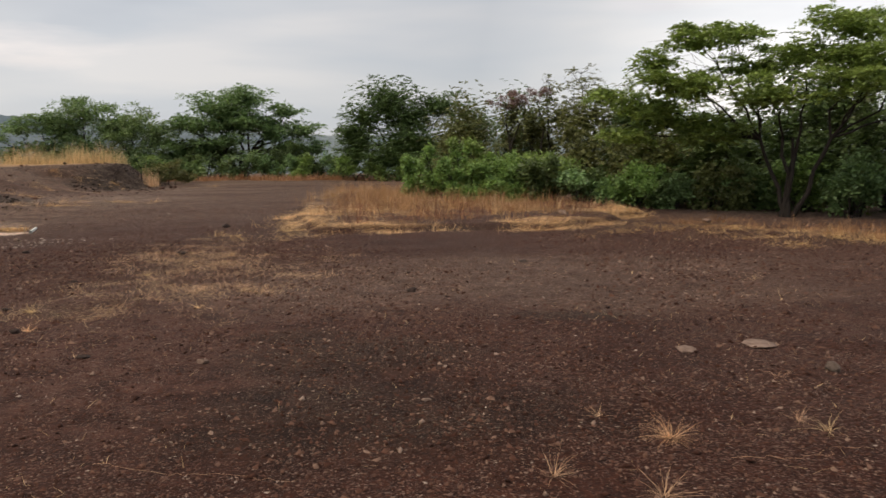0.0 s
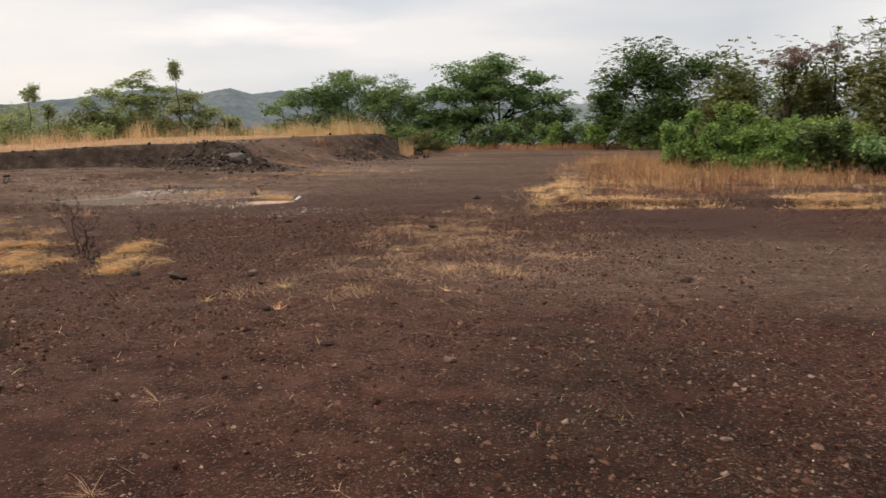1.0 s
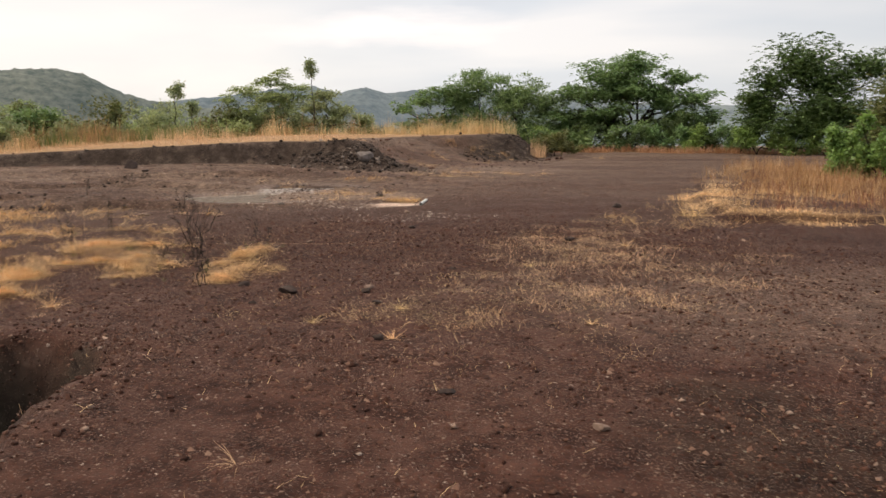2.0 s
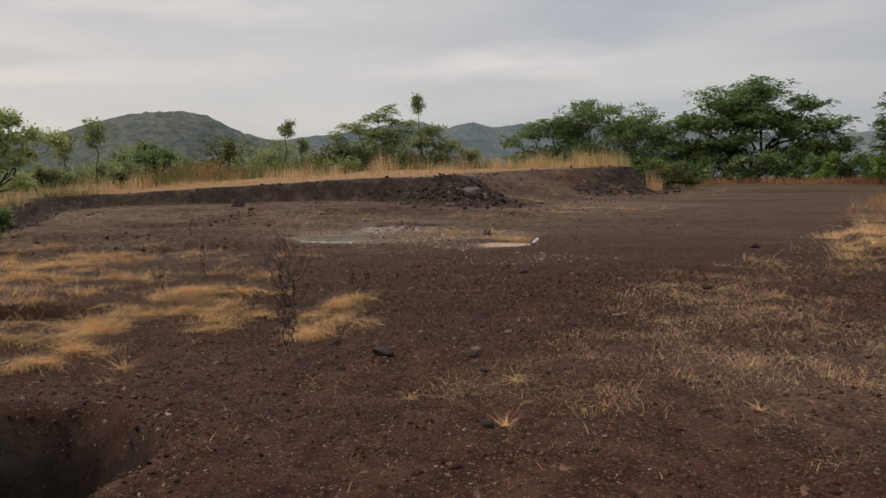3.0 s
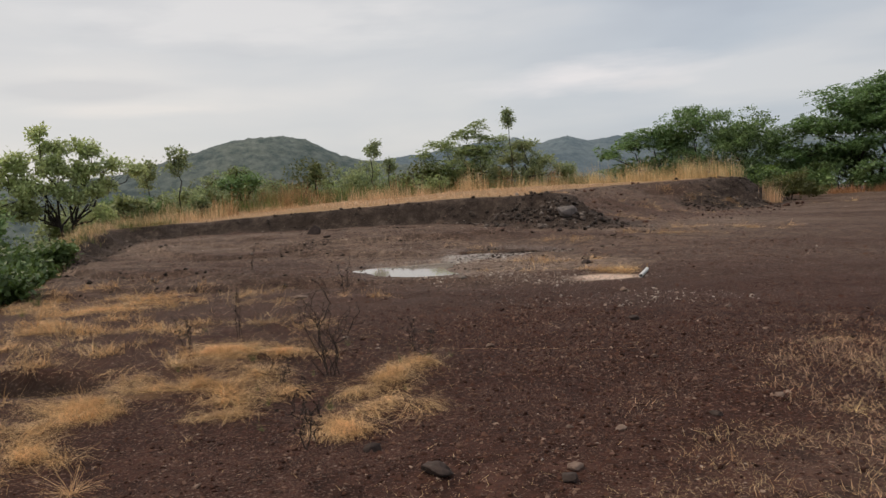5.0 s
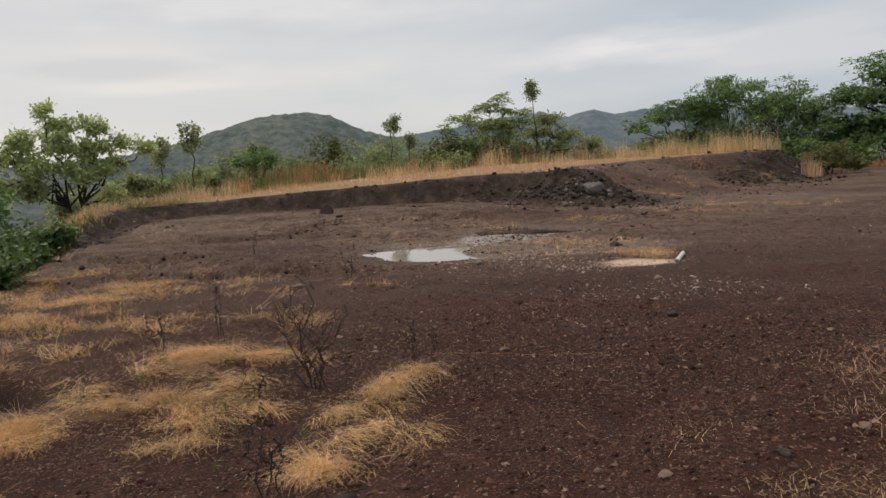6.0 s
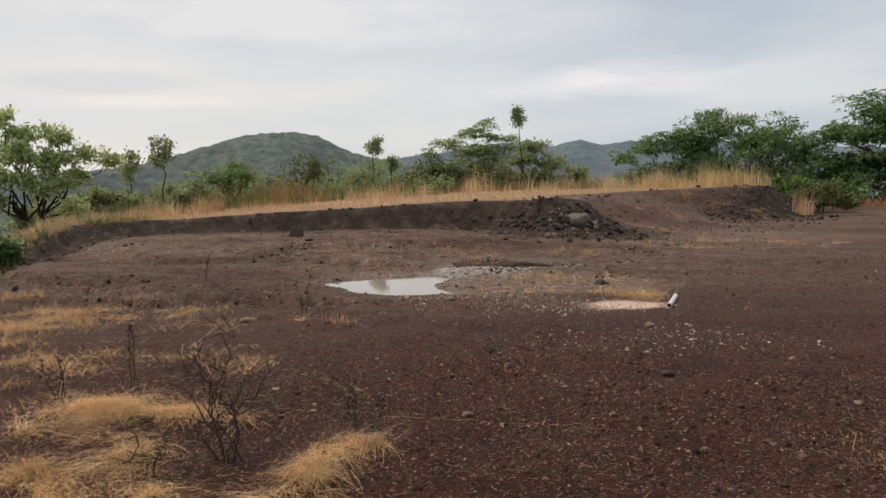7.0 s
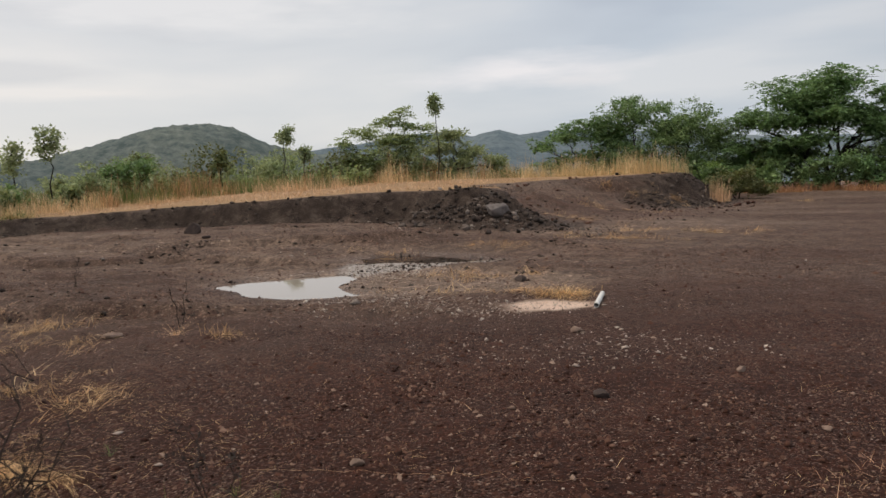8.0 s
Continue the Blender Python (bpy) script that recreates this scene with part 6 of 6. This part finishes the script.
build_tree("crooked_tree", -24.8, 11.6, 74, [(-0.5, 0, 1.9, 1.1, 0.9, 0.7), (0.6, 0, 1.3, 0.9, 0.8, 0.6), (-1.3, 0, 1.2, 1.1, 0.9, 0.7), (-0.2, 0, 2.5, 0.6, 0.6, 0.4), (0.1, 0, 0.5, 1.2, 1.0, 0.6)], LEAF_MID, 0.14, 9000, "leaning green tree below the western brink", 0.1, 2, 0.32, base=-0.5)
for k, (x, y, w, h) in enumerate([(-28.6, 18.2, 1.0, 0.8), (-29.5, 16.0, 1.4, 2.4), (-23.6, 12.0, 1.2, 1.9), (-21.9, 11.2, 1.0, 1.4), (-20.4, 10.8, 1.0, 1.4), (-18.9, 10.4, 0.8, 1.4), (-17.9, 9.3, 0.8, 1.3), (-16.9, 7.9, 0.9, 1.4), (-19.6, 8.6, 1.2, 2.6), (-22.0, 9.4, 1.2, 3.0), (-19.9, 11.6, 0.5, 0.8), (-30.0, 22.0, 1.3, 1.6), (-31.0, 24.5, 1.3, 1.6), (-26.8, 19.6, 0.5, 0.75), (-27.4, 17.4, 0.8, 0.9), (-25.6, 12.9, 0.9, 1.2), (-22.6, 11.5, 0.7, 0.9), (-15.7, 9.0, 0.6, 0.9), (-16.8, 9.7, 0.6, 0.9), (-17.8, 10.4, 0.6, 0.9), (-14.9, 8.2, 0.6, 0.8)]):
    # below the brink darker leaves stand in for the bank's shadow
    build_tree("shrub", x, y, 66, bush_blobs(w, h, 7, 0.15), LEAF_DARK if y < 12.5 else (LEAF_MID, LEAF_HAZE, LEAF_HAZE)[k % 3], 0.13, 4600, "green shrub on the western brink", 0.05, 2, 0.3, category="shrub", group="shrubs")
# spreading acacia and the thicket on the eastern side
build_tree("acacia_tree", 7.4, 17.1, -23.4, [(-1.9, 0, 3.75, 1.4, 1.2, 0.34), (-1.2, 0.3, 3.95, 0.9, 0.9, 0.28), (-2.9, 0, 3.3, 0.8, 0.8, 0.28), (-2.2, -0.3, 2.75, 1.6, 1.3, 0.42), (-3.3, 0, 2.35, 0.9, 0.8, 0.34), (-0.3, -0.7, 2.55, 1.1, 1.0, 0.42), (1.1, 0, 3.9, 1.5, 1.4, 0.45), (1.5, -0.5, 2.95, 1.5, 1.3, 0.55),
           (2.1, 0.2, 4.65, 0.9, 0.9, 0.25), (3.0, 0, 3.5, 1.4, 1.3, 0.5), (-1.5, 0.3, 1.85, 1.3, 1.0, 0.38), (0.2, 0.4, 3.4, 1.2, 1.0, 0.34), (2.9, 0, 2.2, 1.2, 1.2, 0.5), (-0.7, 0.5, 3.2, 1.0, 0.9, 0.3), (-2.6, 0.3, 2.05, 1.3, 1.0, 0.4), (-3.4, 0.2, 1.75, 0.9, 0.8, 0.32), (-3.9, 0.1, 2.65, 0.6, 0.6, 0.25)], LEAF_ACACIA, 0.076, 146000, "spreading acacia with feathery bright green tiers on dark stems", 0.05, 5, 0.36, "feather", twigs=11, aspect=0.3, clump=0.9, wander=0.07, splay=0.075, tilt=0.03)
for k, (x, y, w, h, leaf) in enumerate([(1.2, 28.5, 2.0, 3.8, LEAF_OLIVE), (3.1, 27.5, 2.0, 3.6, LEAF_OLIVE), (5.0, 26.0, 2.0, 3.5, LEAF_OLIVE), (6.6, 25.0, 1.9, 3.3, LEAF_DARK), (2.4, 31.5, 2.3, 4.1, LEAF_DARK), (8.4, 23.5, 2.0, 3.0, LEAF_OLIVE), (10.5, 22.0, 2.0, 3.4, LEAF_DARK), (12.4, 23.0, 2.2, 4.0, LEAF_MID), (10.4, 18.4, 1.6, 3.9, LEAF_DARK), (9.0, 20.4, 1.7, 3.6, LEAF_DARK), (11.6, 16.2, 1.6, 4.0, LEAF_DARK), (6.3, 22.6, 1.7, 2.9, LEAF_OLIVE), (7.7, 21.3, 1.5, 2.6, LEAF_DARK), (4.7, 23.6, 1.6, 2.8, LEAF_OLIVE), (6.9, 19.9, 1.1, 2.2, LEAF_DARK), (5.7, 20.6, 1.1, 2.0, LEAF_OLIVE), (8.4, 19.0, 1.0, 2.0, LEAF_DARK), (10.6, 20.4, 1.9, 5.0, LEAF_DARK), (11.9, 20.2, 1.9, 5.4, LEAF_DARK), (9.7, 21.9, 1.9, 4.7, LEAF_DARK)]):
    build_tree("thicket_tree", x, y, -8 - 2 * k, bush_blobs(w, h * 1.06, 14, 0.12), leaf, 0.08, 19000 if k < 6 else 13000, "dense olive-green thicket tree with tangled branches", 0.05, 4, 0.3, "feather", group="thicket trees", twigs=7, core=2.6, aspect=0.36)
for k in range(26):
    u = (k + rng.uniform(0, 0.9)) / 26
    x, y = 1.9 + 9.3 * u + rng.normal(0, 0.3), 21.6 - 2.2 * u - 5.0 * u * u + rng.uniform(-0.5, 0.9)
    if math.hypot(x - 7.4, y - 17.1) < 0.7:
        y += 1.0
    w, h = rng.uniform(0.45, 1.0), rng.uniform(0.4, 1.55)
    build_tree("shrub", x, y, -18, bush_blobs(w, h, 7, 0.14), (LEAF_MID, LEAF_DARK, LEAF_BRIGHT, LEAF_OLIVE, LEAF_MID)[k % 5], 0.1, 5200, "dense green shrub in the undergrowth of the thicket", 0.02, 3, 0.3, category="shrub", group="shrubs")
build_tree("bare_tree", 4.2, 26.6, -9, [(0.3, 0, 3.5, 1.0, 0.6, 0.35), (-0.75, 0, 3.75, 0.25, 0.25, 0.18), (1.1, 0, 3.2, 0.8, 0.5, 0.35), (0.35, 0, 3.95, 0.7, 0.4, 0.14), (0.1, 0, 2.8, 1.2, 0.7, 0.45)], LEAF_OLIVE, 0.075, 6400, "half-bare tree with leafy tufts on dark twigs above the thicket", 0.05, 3, 0.4, "feather", twigs=16, bare=0.15, core=0.0, wander=0.14)
build_tree("bare_tree", 2.6, 26.8, -5.5, [(0.0, 0, 3.15, 0.7, 0.6, 0.3), (-0.55, 0, 3.0, 0.6, 0.5, 0.25), (0.65, 0, 3.25, 0.5, 0.5, 0.25)], BLOSSOM, 0.06, 8000, "tree with withered brownish-pink blossom above the thicket", 0.05, 3, 0.4, twigs=16, bare=0.1, core=0.0)
for k, (x, y, w, h) in enumerate([(0.1, 22.2, 0.8, 1.35), (0.9, 21.9, 0.9, 1.35), (1.8, 22.0, 0.7, 1.1), (-0.6, 22.8, 0.6, 1.0), (2.5, 21.8, 0.6, 1.0), (0.5, 21.3, 0.7, 0.8), (1.5, 21.2, 0.7, 0.8)]):
    shoots = [(rng.uniform(-0.8, 0.8) * w, rng.uniform(-0.3, 0.3), h * rng.uniform(0.75, 1.15), 0.14, 0.14, rng.uniform(0.15, 0.3)) for _ in range(7)]
    build_tree("leafy_bush", x, y, -2, bush_blobs(w, h * 0.9, 9, 0.05) + shoots, LEAF_BRIGHT, 0.085, 13000, "bright green leafy bush in front of the thicket", 0.03, 4, 0.3, category="bush", group="leafy bushes")


# ---- dry runners lying on the gravel ----
def build_runner(points, label):
    e = []
    for (ax, ay), (bx, by) in zip(points[:-1], points[1:]):
        for s in np.linspace(0, 1, 9)[:-1]:
            x, y = ax + (bx - ax) * s + rng.normal(0, 0.018), ay + (by - ay) * s + rng.normal(0, 0.018)
            e.append((x, y, z_at(x, y) + 0.008))
    v, f = tube(e, np.linspace(0.0007, 0.0004, len(e)), 5)
    tagged(new("dry_runner", mesh_np("dry_runner", v, f, PALE_STRAW, True)), label, "dry vine", "dry runners")


build_runner([(-1.67, 3.67), (-1.28, 3.57), (-0.93, 3.54), (-0.63, 3.46)], "thin pale dry runner lying across the gravel")
build_runner([(-7.19, 9.71), (-6.5, 10.09), (-5.77, 10.35), (-5.39, 10.56)], "long thin dry runner lying across the gravel")
build_runner([(1.4, 3.75), (1.75, 3.7), (2.1, 3.85)], "thin dry stalk lying beside a grass tuft")
